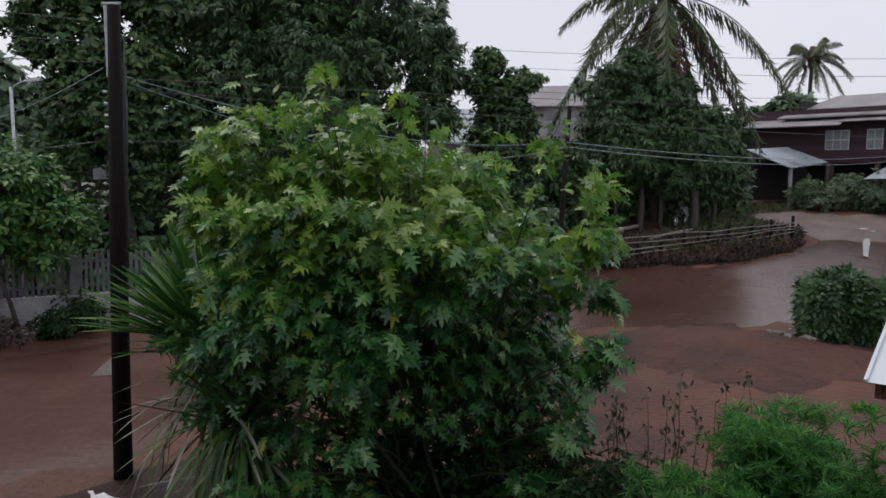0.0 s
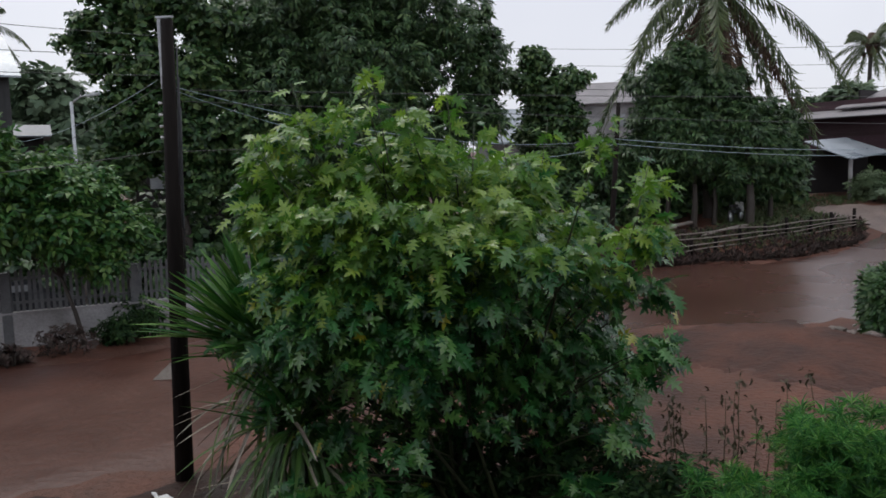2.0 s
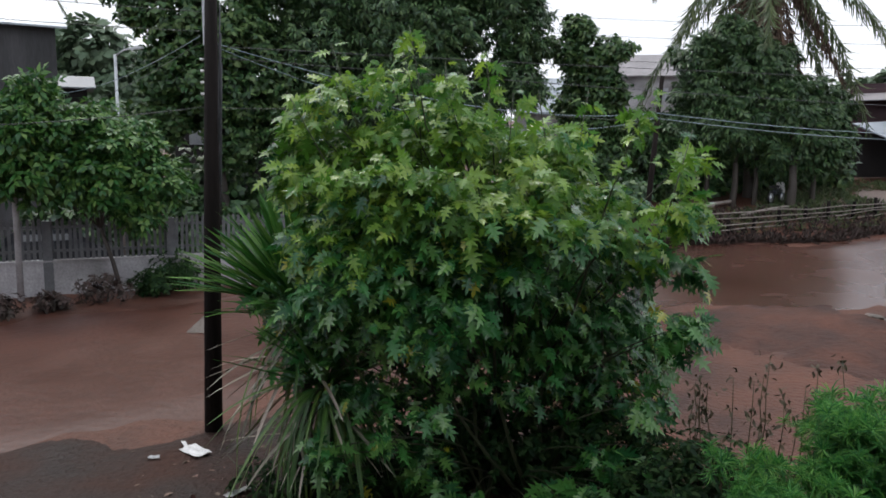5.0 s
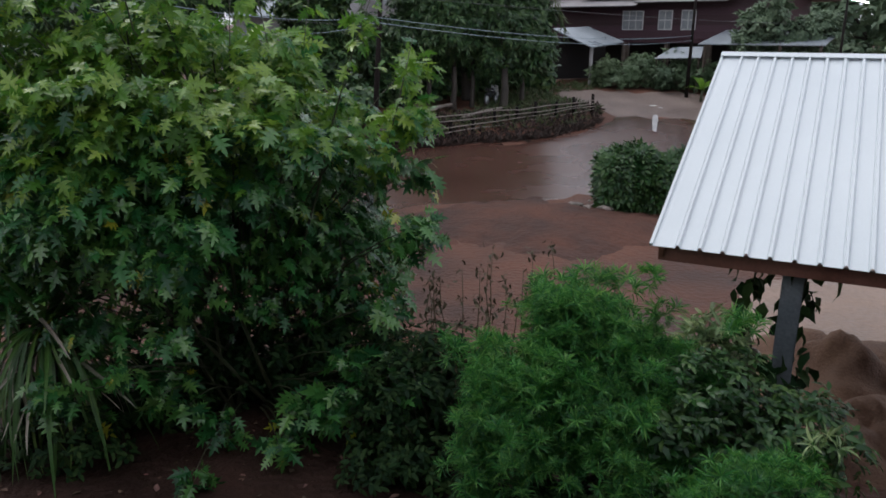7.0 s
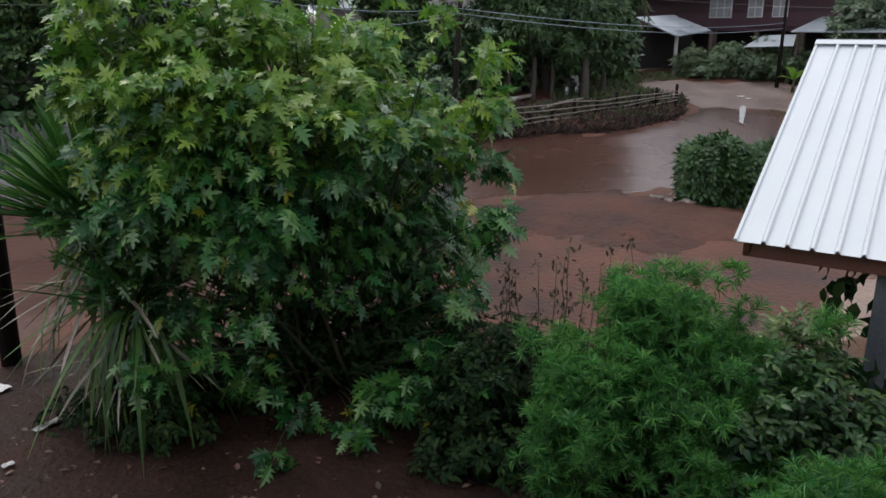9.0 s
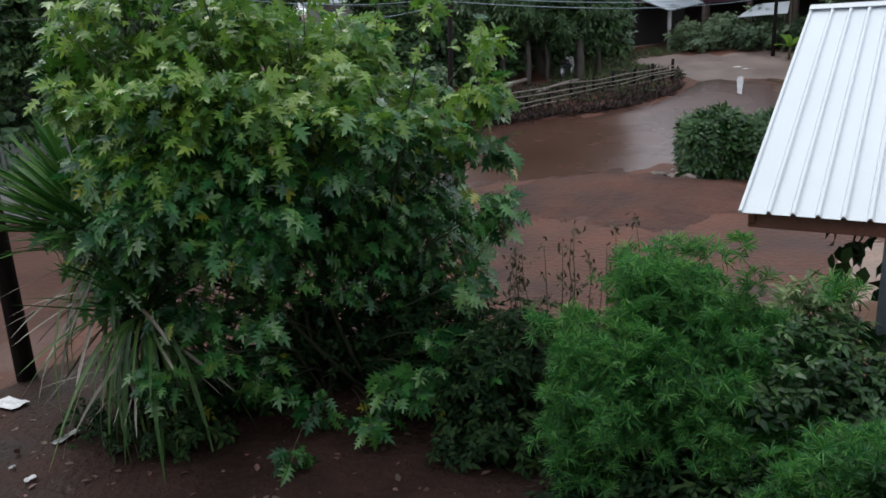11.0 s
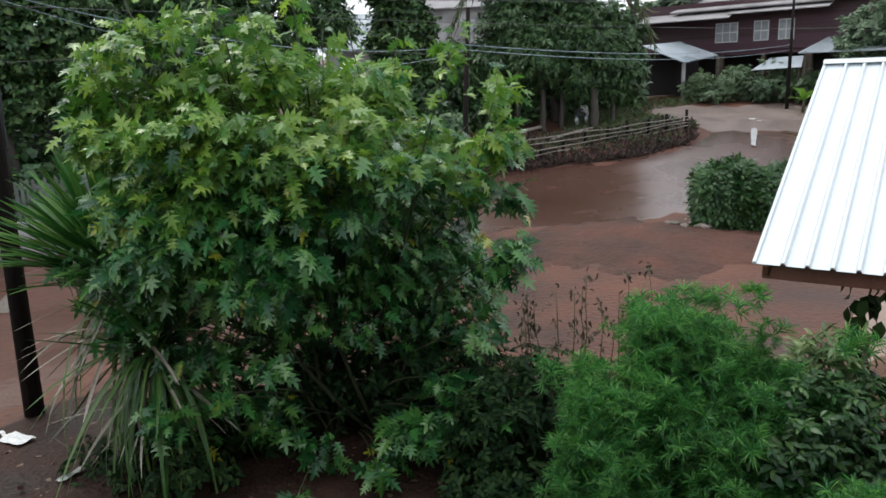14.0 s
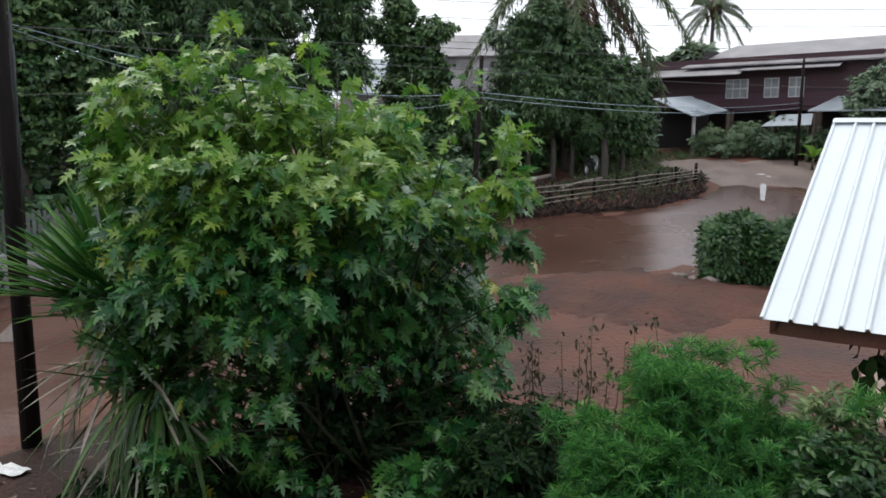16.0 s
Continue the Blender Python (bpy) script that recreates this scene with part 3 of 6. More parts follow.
# ---- foreground shrub with lobed leaves ----
def lobed_shrub():
    rng = np.random.default_rng(11)
    foot = np.array((-0.2, 9.4, 0.0))
    t = thing("lobed_leaf_shrub", "tall dense shrub with wet lobed green leaves", "shrub", place=foot)
    heart, reach = np.array((-0.38, 0.0, 2.35)), np.array((2.62, 1.7, 2.35))
    blobs = []
    while len(blobs) < 104:
        d = rng.normal(0, 1, 3)
        d /= np.linalg.norm(d)
        c = heart + d * reach * rng.uniform(0.76, 1.06)
        if c[2] < 0.3 or (-0.4 < c[0] < 1.5 and c[2] < 2.9 and c[1] < 0.2) and rng.random() < 0.88:
            continue
        if c[0] > 0.7 and c[2] > 2.5 and rng.random() < 0.6:
            continue
        if c[2] < 1.7 and rng.random() < 0.45:
            continue
        r = rng.uniform(0.22, 0.44)
        blobs.append((*c, r * 1.15, r * 1.1, r * 0.8))
    while len(blobs) < 121:
        r = rng.uniform(0.14, 0.25)
        c = (rng.uniform(-2.1, 1.9), rng.uniform(-1.8, -0.4), rng.uniform(0.3, 1.7))
        if c[0] > -0.7 and (c[2] > 1.1 or rng.random() < 0.4):
            continue
        blobs.append((*c, r * 1.2, r, r * 0.7))
    for k in range(10):
        r = rng.uniform(0.10, 0.18)
        blobs.append((rng.uniform(-1.6, 2.0), rng.uniform(-2.1, -1.2), rng.uniform(0.15, 0.7), r * 1.3, r, r * 0.7))
    # the high shoulder on the road side, the flank over the yucca and the thin edge towards the weeds
    for az, el, r in ((17.0, -1.2, 0.30), (17.3, -3.6, 0.26), (16.4, 0.8, 0.27), (15.2, 1.8, 0.28), (14.2, 2.8, 0.26), (12.3, 2.6, 0.28), (10.4, 3.8, 0.2), (6.1, 3.4, 0.2), (15.4, -5.0, 0.34), (15.2, -1.0, 0.42), (-11.0, -1.8, 0.32), (-11.4, -5.4, 0.30), (-11.8, -9.4, 0.27), (-11.8, -13.4, 0.28)):
        c = aim(az, el, 9.1 + rng.uniform(-0.5, 0.5)) - foot
        blobs.append((*c, r * 1.1, r, r * 0.85))
    for k in range(36):
        r = rng.uniform(0.22, 0.36)
        c = aim(rng.uniform(3.5, 14.6), rng.uniform(-12.0, -3.0), rng.uniform(7.9, 8.6)) - foot
        blobs.append((*c, r * 1.15, r, r * 0.75))
    for k in range(9):
        r = rng.uniform(0.2, 0.32)
        c = aim(rng.uniform(12.8, 16.3), rng.uniform(-13.0, -7.0), rng.uniform(8.2, 8.7)) - foot
        blobs.append((*c, r * 1.15, r, r * 0.75))
    inner = [(-0.25, 0.0, 3.6, 1.4, 0.7, 0.6), (-0.35, 0.1, 2.4, 1.7, 1.1, 1.6), (0.9, 0.2, 2.0, 0.9, 0.8, 1.2), (-1.4, 0.2, 2.6, 0.9, 0.8, 1.0)]
    shoots = []
    for az, el in ((8.8, 7.6), (3.2, 5.4), (14.4, 6.2), (17.6, 2.8), (11.8, 5.2), (6.2, 5.2), (-0.6, 3.2), (-4.2, 3.2), (-8.9, 4.2), (-11.5, 0.5), (1.2, 3.0), (9.4, 6.4)):
        shoots.append(aim(az, el, 9.2 + rng.uniform(-0.5, 0.3)) - foot)
    stems = []
    for k in range(15):
        a = rng.uniform(0, 6.28)
        b = np.array((math.cos(a) * 0.5, math.sin(a) * 0.35, -0.1))
        tip = shoots[k] if k < len(shoots) else np.array((rng.uniform(-1.8, 1.7), rng.uniform(-0.6, 0.6), rng.uniform(2.6, 3.6)))
        stems.append(bend(b, tip, 0.15, 0.03, 0.004, 7, 0.07, rng))
    for s in stems:
        tubes("stem", [s], STEM, t, 6)
    for c in blobs:
        tubes("branch", [bend((c[0] * 0.35, c[1] * 0.3, c[2] * 0.6), c[:3], -0.1, 0.014, 0.004, 4)], STEM, t, 5)
    pos, out = in_blobs(blobs, 16000, rng, 0.2)
    pos2, out2 = in_blobs(inner, 6400, rng, 0.2)
    pos, out = np.concatenate([pos, pos2]), np.concatenate([out, out2])
    out = out * 0.6 + (pos - heart) / np.linalg.norm(pos - heart, axis=1, keepdims=True)
    out /= np.linalg.norm(out, axis=1, keepdims=True)
    out = out[pos[:, 2] > 0.1]
    pos = pos[pos[:, 2] > 0.1]
    extra, way = [], []
    for s in stems:
        for k in range(44):
            f = 0.7 + 0.3 * rng.random()
            i = min(int(f * 7), 6)
            p = s[i][0] + (s[i + 1][0] - s[i][0]) * (f * 7 - i)
            d = rng.normal(0, 1, 3) * (1, 1, 0.3)
            d /= np.linalg.norm(d)
            extra.append(p + d * 0.11 * rng.random())
            way.append(d)
    out = out[:len(pos)]
    pos, out = np.concatenate([pos, extra]), np.concatenate([out, way])
    nrm = out * 0.6 + np.array((0, -0.3, 0.8)) + rng.normal(0, 0.6, pos.shape)
    lean = out * (1, 1, 0.3) + np.array((0, -0.25, -0.45)) + rng.normal(0, 0.35, pos.shape)
    rot = frames_from(nrm, lean, rng, 0.5)
    size = 0.09 + 0.15 * rng.random(len(pos)) ** 1.3
    front = (pos[:, 1] - 0.25 * pos[:, 2]) < -0.75
    near = np.where(front)[0]
    near = near[rng.permutation(len(near))][:280]
    rest = np.setdiff1d(np.arange(len(pos)), near)
    shapes = [mesh_of("leaf", *leaf_lobed(c), SHRUB_PART) for c in (0.05, 0.16, 0.28)]
    # Young yellow-green share grows with height; light from above is put into colour.
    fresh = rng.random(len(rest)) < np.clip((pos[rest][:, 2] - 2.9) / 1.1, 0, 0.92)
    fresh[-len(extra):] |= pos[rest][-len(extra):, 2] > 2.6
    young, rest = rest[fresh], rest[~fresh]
    tagged(part("young_foliage", scatter("young_foliage", leaf_lobed(0.18), pos[young], rot[young], size[young], YOUNG_LEAF), YOUNG_LEAF, t, "yellow-green young leaves on the shoots, lightened for light from above"), kind="stuff")
    crown_ob = part("foliage", scatter("foliage", leaf_lobed(0.14), pos[rest], rot[rest], size[rest], SHRUB_LEAF), SHRUB_LEAF, t)
    tagged(crown_ob, kind="stuff")
    for j, i in enumerate(near):
        ob = new("leaf", shapes[j % 3])
        ob.parent = t
        m = Matrix(rot[i].tolist()).to_4x4()
        ob.matrix_basis = Matrix.Translation(pos[i]) @ m @ Matrix.Scale(size[i], 4)


lobed_shrub()


# ---- yucca-like palm with stiff blades beside the timber pole ----
def strap(width, droop, segments=6):
    v, f = [], []
    for i in range(segments + 1):
        t = i / segments
        w = width * (0.55 + 1.2 * t) * (1 - t) ** 0.55 if t < 1 else 0.0
        w = max(w, 0.0015)
        y, z = t - 0.25 * droop * t * t, -droop * t * t * 0.75
        v += [(-w, y, z + 0.35 * w), (0, y, z), (w, y, z + 0.35 * w)]
    for i in range(segments):
        b = i * 3
        f += [(b, b + 1, b + 4, b + 3), (b + 1, b + 2, b + 5, b + 4)]
    return v, f


def yucca(foot, height, seed, upright, hanging, broken, reach=1.0):
    rng = np.random.default_rng(seed)
    t = thing("yucca_palm", "spiky yucca palm with stiff green blades and hanging pale ones", "palm", place=foot)
    tubes("trunk", [[((0, 0, -0.2), 0.14), ((0.03, 0, height * 0.5), 0.11), ((0, 0, height), 0.13)]], BARK, t, 9)
    green = [mesh_of("blade", *strap(0.03, d), BLADE) for d in (0.04, 0.14, 0.3)]
    skirt = [mesh_of("blade", *strap(0.021, d), HANG_BLADE) for d in (0.8, 1.2, 1.6)]
    dry = [mesh_of("blade", *strap(0.02, d), DRY_BLADE) for d in (0.1, 0.3, 0.5)]
    for shapes, count, low, high, base in ((green, upright, 20, 84, 0.0), (skirt, hanging, -35, 30, -0.1), (dry, broken, -48, 4, -0.35)):
        for k in range(count):
            spin = k * 137.5 + rng.uniform(-12, 12)
            ln = rng.uniform(0.95, 1.45) * reach
            ob = new("blade", shapes[rng.integers(3)])
            ob.parent = t
            ob.matrix_basis = Matrix.Translation((0, 0, height + base * rng.uniform(0.2, 2.2) + rng.uniform(-0.1, 0.15))) @ Euler((radians(rng.uniform(low, high)), rng.normal(0, 0.2), radians(spin)), "XYZ").to_matrix().to_4x4() @ Matrix.Scale(ln, 4)


yucca(on_land(at(16.9, 9.5)), 2.2, 5, 400, 14, 46, 1.2)
yucca(on_land(at(15.1, 9.0)), 1.5, 6, 60, 130, 24, 1.02)


# ---- feathery bushes ----
def feather_bush(p, blobs, n, size, seed, leafmat, label, template, stems=14, hang=-0.4, category="bush"):
    rng = np.random.default_rng(seed)
    foot = on_land(p)
    t = thing("bush", label, category, "bushes below the house", place=foot)
    paths = []
    for _ in range(stems):
        b = blobs[rng.integers(len(blobs))]
        tip = np.array(b[:3]) + rng.normal(0, 0.4, 3) * b[3:6]
        paths.append(bend((rng.normal(0, 0.15), rng.normal(0, 0.15), -0.1), tip, 0.1, 0.018, 0.005, 5, 0.03, rng))
    for s in paths:
        tubes("stem", [s], STEM, t, 5)
    if template is FEATHER:
        tufts = []
        for b in blobs:
            tufts += clumps(b[:3], b[3:6], 13, 0.23, rng, 0.9, -0.5)
            for _ in range(3):
                tufts.append((b[0] + rng.normal(0, 0.5) * b[3], b[1] + rng.normal(0, 0.4) * b[4], b[2] + b[5] * rng.uniform(1.0, 1.25), 0.12, 0.12, 0.14))
        blobs = tufts
    pos, out = in_blobs(blobs, n, rng, 0.3 if template is FEATHER else 0.5)
    keep = pos[:, 2] > 0.05
    pos, out = pos[keep], out[keep]
    nrm = out * 0.8 + np.array((0, 0, 0.9)) + rng.normal(0, 0.3, pos.shape)
    rot = frames_from(nrm, out + (0, 0, hang), rng, 1.5)
    tagged(part("foliage", scatter("foliage", template, pos, rot, size * rng.uniform(0.65, 1.3, len(pos)), leafmat), leafmat, t), kind="stuff")
    return t


FEATHER = whorl(20, 3, 0.042)
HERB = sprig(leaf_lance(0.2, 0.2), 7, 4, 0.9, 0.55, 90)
feather_bush(at(-24.0, 7.4), [(0, 0, 1.1, 0.95, 0.8, 0.95), (-0.75, -0.1, 0.8, 0.65, 0.7, 0.7), (0.75, -0.1, 1.05, 0.7, 0.7, 0.7), (0.0, 0.1, 1.68, 0.6, 0.45, 0.45), (-0.3, -0.45, 1.0, 0.7, 0.6, 0.6), (0.5, -0.5, 0.9, 0.6, 0.5, 0.5), (0.1, -0.75, 0.6, 0.8, 0.5, 0.5), (-0.7, -0.6, 0.5, 0.6, 0.5, 0.45), (0.9, -0.6, 0.55, 0.6, 0.5, 0.45)], 3700, 0.135, 21, FERN_LEAF, "lush feathery light green bush", FEATHER, 22)
feather_bush(at(-37.8, 6.2), [(0, 0, 0.75, 0.5, 0.45, 0.4), (0.35, -0.1, 0.6, 0.4, 0.4, 0.35), (-0.4, -0.1, 0.5, 0.4, 0.4, 0.35)], 700, 0.13, 22, FERN_LEAF, "low feathery light green bush", FEATHER, 10)
feather_bush(at(-34.2, 7.5), [(0, 0, 1.1, 0.75, 0.6, 0.65), (0.4, -0.2, 0.75, 0.9, 0.7, 0.65), (-0.5, -0.1, 0.8, 0.65, 0.5, 0.7), (0.9, -0.4, 0.7, 0.6, 0.5, 0.6)], 1150, 0.22, 23, BUSH_LEAF, "leafy mid green bush beside the carport post", HERB, 14)
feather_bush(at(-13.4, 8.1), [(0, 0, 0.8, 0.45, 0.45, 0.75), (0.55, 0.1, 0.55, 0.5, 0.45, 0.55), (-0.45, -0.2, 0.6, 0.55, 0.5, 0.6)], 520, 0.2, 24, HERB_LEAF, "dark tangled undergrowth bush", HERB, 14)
feather_bush(at(-42.6, 6.9), [(0, 0, 1.15, 0.12, 0.12, 0.12)], 6, 0.17, 29, PALE_LEAF, "small variegated plant with pale striped leaves", whorl(9, 18, 0.08), 4)
# Dark leaves stand in for the shade under the tall shrub.
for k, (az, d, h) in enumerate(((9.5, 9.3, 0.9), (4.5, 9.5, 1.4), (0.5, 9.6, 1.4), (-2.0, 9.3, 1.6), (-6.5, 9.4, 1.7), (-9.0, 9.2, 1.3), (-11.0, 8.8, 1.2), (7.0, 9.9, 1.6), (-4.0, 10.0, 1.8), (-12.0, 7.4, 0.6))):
    feather_bush(at(az, d), [(0, 0, h * 0.45, 0.6, 0.5, h * 0.5), (0.35, -0.1, h * 0.3, 0.5, 0.45, h * 0.35), (-0.35, 0.1, h * 0.35, 0.5, 0.45, h * 0.4)], 260, 0.2, 225 + k, HERB_LEAF, "undergrowth bush in shade-dark green below the tall shrub", HERB, 5)
# Dark bushes fill the shaded foot of the feathery bushes; shade sits in their colour.
for k, (az, d, h) in enumerate(((-21.0, 6.5, 0.6), (-27.0, 6.4, 0.7), (-33.0, 6.1, 0.8), (-43.5, 6.3, 1.15), (-46.5, 6.6, 0.9))):
    feather_bush(at(az, d), [(0, 0, h * 0.45, 0.5, 0.4, h * 0.5), (0.35, -0.1, h * 0.3, 0.45, 0.4, h * 0.35), (-0.35, 0.1, h * 0.35, 0.45, 0.4, h * 0.4)], 260, 0.2, 245 + k, HERB_LEAF, "low herb bush on the yard soil, its dark green standing in for shade", HERB, 5)
feather_bush(at(14.5, 8.6), [(0, 0, 0.3, 0.7, 0.5, 0.4), (-0.8, 0.4, 0.25, 0.6, 0.4, 0.3)], 240, 0.2, 26, HERB_LEAF, "low green weeds at the foot of the yucca", HERB, 6)
feather_bush(at(-39.5, 5.9), [(0, 0, 0.6, 0.55, 0.5, 0.6), (0.4, -0.3, 0.4, 0.45, 0.4, 0.4), (-0.4, -0.4, 0.45, 0.5, 0.4, 0.45)], 420, 0.2, 27, HERB_LEAF, "dark leafy herb bush beside the carport post", HERB, 6)
feather_bush(at(-34.8, 8.3), [(0, 0, 1.55, 0.32, 0.3, 0.2), (-0.1, 0, 1.3, 0.4, 0.3, 0.25)], 60, 0.22, 28, PALE_LEAF, "variegated garden plant with pale striped leaves", whorl(7, 8, 0.09), 8)


def dead_weed(p, height, seed):
    rng = np.random.default_rng(seed)
    t = thing("dead_weed", "dry brown weed stalk with withered leaves", "weed", "dead weeds", place=on_land(p))
    main = bend((0, 0, -0.05), (rng.normal(0, 0.12), rng.normal(0, 0.12), height), 0.0, 0.012, 0.004, 6, 0.02, rng)
    tubes("stalk", [main], DEADWEED, t, 5)
    pos = np.array([main[i][0] + rng.normal(0, 0.05, 3) for i in rng.integers(1, 7, 44)])
    out = rng.normal(0, 1, pos.shape)
    part("withered_foliage", scatter("withered_foliage", leaf_lance(0.22, 0.4), pos, frames_from(out + (0, 0, 0.4), out + (0, 0, -0.8), rng), rng.uniform(0.04, 0.11, len(pos)), DEADWEED), DEADWEED, t)


for k, (az, d, h) in enumerate(((-13.8, 8.4, 2.0), (-14.6, 8.6, 1.8), (-16.2, 8.5, 2.0), (-17.6, 8.8, 2.1), (-18.6, 8.3, 1.7), (-20.2, 8.8, 1.9), (-21.4, 8.6, 2.1), (-22.6, 8.7, 2.2), (-15.3, 8.0, 1.4), (-12.9, 8.7, 1.5), (-12.4, 8.2, 1.9), (-15.6, 8.8, 1.9), (-13.3, 9.0, 1.7), (-17.0, 8.2, 1.6), (-19.4, 8.6, 1.8), (-14.2, 7.9, 1.2), (-18.0, 8.9, 1.9))):
    dead_weed(at(az, d), h, 40 + k)


# ---- white sheet-steel carport ----
def carport():
    t = thing("carport", "open carport with a white ribbed steel roof and grey posts", "carport", place=(0, 0, 0))
    p = np.array((4.11, 7.28, 2.40))
    u = np.array((0.7645, -0.6447, 0.0))
    v = np.array((0.6447, 0.7645, 0.0))
    run, gain, length = 4.36, 1.95, 8.0
    slope = math.atan2(gain, run)
    m = Matrix(((u[0], v[0], 0, p[0]), (u[1], v[1], 0, p[1]), (0, 0, 1, p[2]), (0, 0, 0, 1)))
    side = math.hypot(run, gain)
    tilt = m @ Matrix.Rotation(slope, 4, "X")
    prof, pitch = [(-0.02, 0.0)], 0.229
    x = 0.079
    while x < length:
        prof += [(x, 0.0), (x + pitch - 0.075, 0.0), (x + pitch - 0.068, -0.006), (x + pitch - 0.052, 0.04), (x + pitch - 0.026, 0.04), (x + pitch - 0.008, 0.0)]
        x += pitch
    for face in (tilt,):
        verts, faces = [], []
        for yy in (0.0, side * 0.5, side):
            verts += [face @ Vector((a, yy, b)) for a, b in prof]
        n = len(prof)
        for r in range(2):
            faces += [(r * n + i, r * n + i + 1, (r + 1) * n + i + 1, (r + 1) * n + i) for i in range(n - 1)]
        me = mesh_of("roof_sheet", verts, faces, WHITE_ROOF)
        ob = part("roof_sheet", me, WHITE_ROOF, t)
        so = ob.modifiers.new("thick", "SOLIDIFY")
        so.thickness, so.offset = 0.004, -1
    cap = m @ Matrix.Translation((0, run, gain))
    bm = bmesh.new()
    box(bm, (length + 0.06, 0.13, 0.006), cap @ Matrix.Translation((length / 2, -0.06, 0.022)) @ Matrix.Rotation(slope, 4, "X"))
    box(bm, (length + 0.06, 0.006, 0.14), cap @ Matrix.Translation((length / 2, 0.008, -0.012)))
    part("ridge_cap", bm, WHITE_ROOF, t)
    bm = boxed((0.035, side, 0.03), tilt @ Matrix.Translation((-0.01, side / 2, 0.012)), 0.003)
    part("barge_flashing", bm, WHITE_ROOF, t)
    part("fascia", boxed((length, 0.05, 0.16), m @ Matrix.Translation((length / 2 + 0.06, 0.1, -0.09)), 0.006), FASCIA, t, "red oxide steel fascia")
    part("gable_beam", boxed((0.06, side, 0.12), tilt @ Matrix.Translation((0.1, side / 2, -0.08)), 0.006), FASCIA, t)
    for k in range(6):
        part("purlin", boxed((length, 0.05, 0.08), tilt @ Matrix.Translation((length / 2 + 0.08, 0.4 + k * 0.78, -0.055)), 0.004), FASCIA, t)
    for yy in (0.32, run - 0.3):
        for xx in (1.42, 5.2):
            c = m @ Vector((xx, yy, 0))
            h = p[2] - 0.06 + yy * gain / run - 0.05
            part("post", boxed((0.21, 0.21, h + 0.3), Matrix.Translation((c.x, c.y, (h - 0.3) / 2)) @ Matrix.Rotation(math.atan2(u[1], u[0]), 4, "Z"), 0.012), POST_GREY, t, "grey painted concrete post")
    return t


carport()


def climber(p, seed):
    rng = np.random.default_rng(seed)
    t = thing("climbing_plant", "dark leafy climber on the carport post", "plant", place=(p[0], p[1], 0))
    path = [((0.05 * math.sin(k), 0.04 * math.cos(k), 0.28 * k), 0.012) for k in range(9)]
    tubes("vine", [path], STEM, t, 5)
    pos = np.array([np.array(path[rng.integers(4, 9)][0]) + rng.normal(0, 0.1, 3) for _ in range(60)])
    out = rng.normal(0, 1, pos.shape) * (1, 1, 0.3)
    part("foliage", scatter("foliage", leaf_lance(0.3, 0.3), pos, frames_from(out + (0, 0, 0.5), out + (0, 0, -0.5), rng), rng.uniform(0.14, 0.3, len(pos)), HERB_LEAF), HERB_LEAF, t)


climber(at(-39.9, 8.6), 61)
climber(at(-36.6, 8.75), 62)


def flower_pot(p, r, h):
    t = thing("flower_pot", "pale clay flower pot half hidden by leaves", "pot", place=on_land(p))
    prof = [(r * 0.7, 0), (r, h * 0.92), (r * 1.12, h * 0.93), (r * 1.12, h), (r * 0.95, h), (r * 0.9, h * 0.85), (0.01, h * 0.85)]
    n = 20
    verts = [(math.cos(2 * math.pi * k / n) * a, math.sin(2 * math.pi * k / n) * a, z) for a, z in prof for k in range(n)]
    faces = [(i * n + k, i * n + (k + 1) % n, (i + 1) * n + (k + 1) % n, (i + 1) * n + k) for i in range(len(prof) - 1) for k in range(n)]
    part("pot", mesh_of("pot", verts, faces, CLAY, True), CLAY, t)


flower_pot(at(-36.3, 8.6), 0.2, 1.25)


def sand_heap(p, r, h, seed):
    t = thing("sand_heap", "wet heap of red sand beside the carport", "sand heap", place=on_land(p, -0.03))
    n, rings = 40, 16
    verts, faces = [(0, 0, h)], []
    for i in range(1, rings + 1):
        for k in range(n):
            a, q = 2 * math.pi * k / n, i / rings
            w = noise.noise(Vector((math.cos(a) * q * 2.5 + seed, math.sin(a) * q * 2.5, 0))) + 0.5 * noise.noise(Vector((math.cos(a) * q * 7 + seed, math.sin(a) * q * 7, 3)))
            z = h * max(0, 1 - q ** 1.6) * (1 + 0.45 * w) + 0.05 * w
            z -= 0.3 * h * math.exp(-((math.cos(a) * q + 0.1) ** 2 + (math.sin(a) * q + 0.45) ** 2) / 0.03)
            verts.append((math.cos(a) * r * q * (1 + 0.18 * w), math.sin(a) * r * q * (1 + 0.18 * w), max(z, -0.02)))
    faces += [(0, 1 + k, 1 + (k + 1) % n) for k in range(n)]
    for i in range(rings - 1):
        faces += [(1 + i * n + k, 1 + (i + 1) * n + k, 1 + (i + 1) * n + (k + 1) % n, 1 + i * n + (k + 1) % n) for k in range(n)]
    part("sand", mesh_of("sand", verts, faces, SAND, True), SAND, t)


sand_heap(at(-43.8, 11.0), 1.7, 0.75, 1)
sand_heap(at(-45.5, 9.6), 1.2, 0.4, 5)


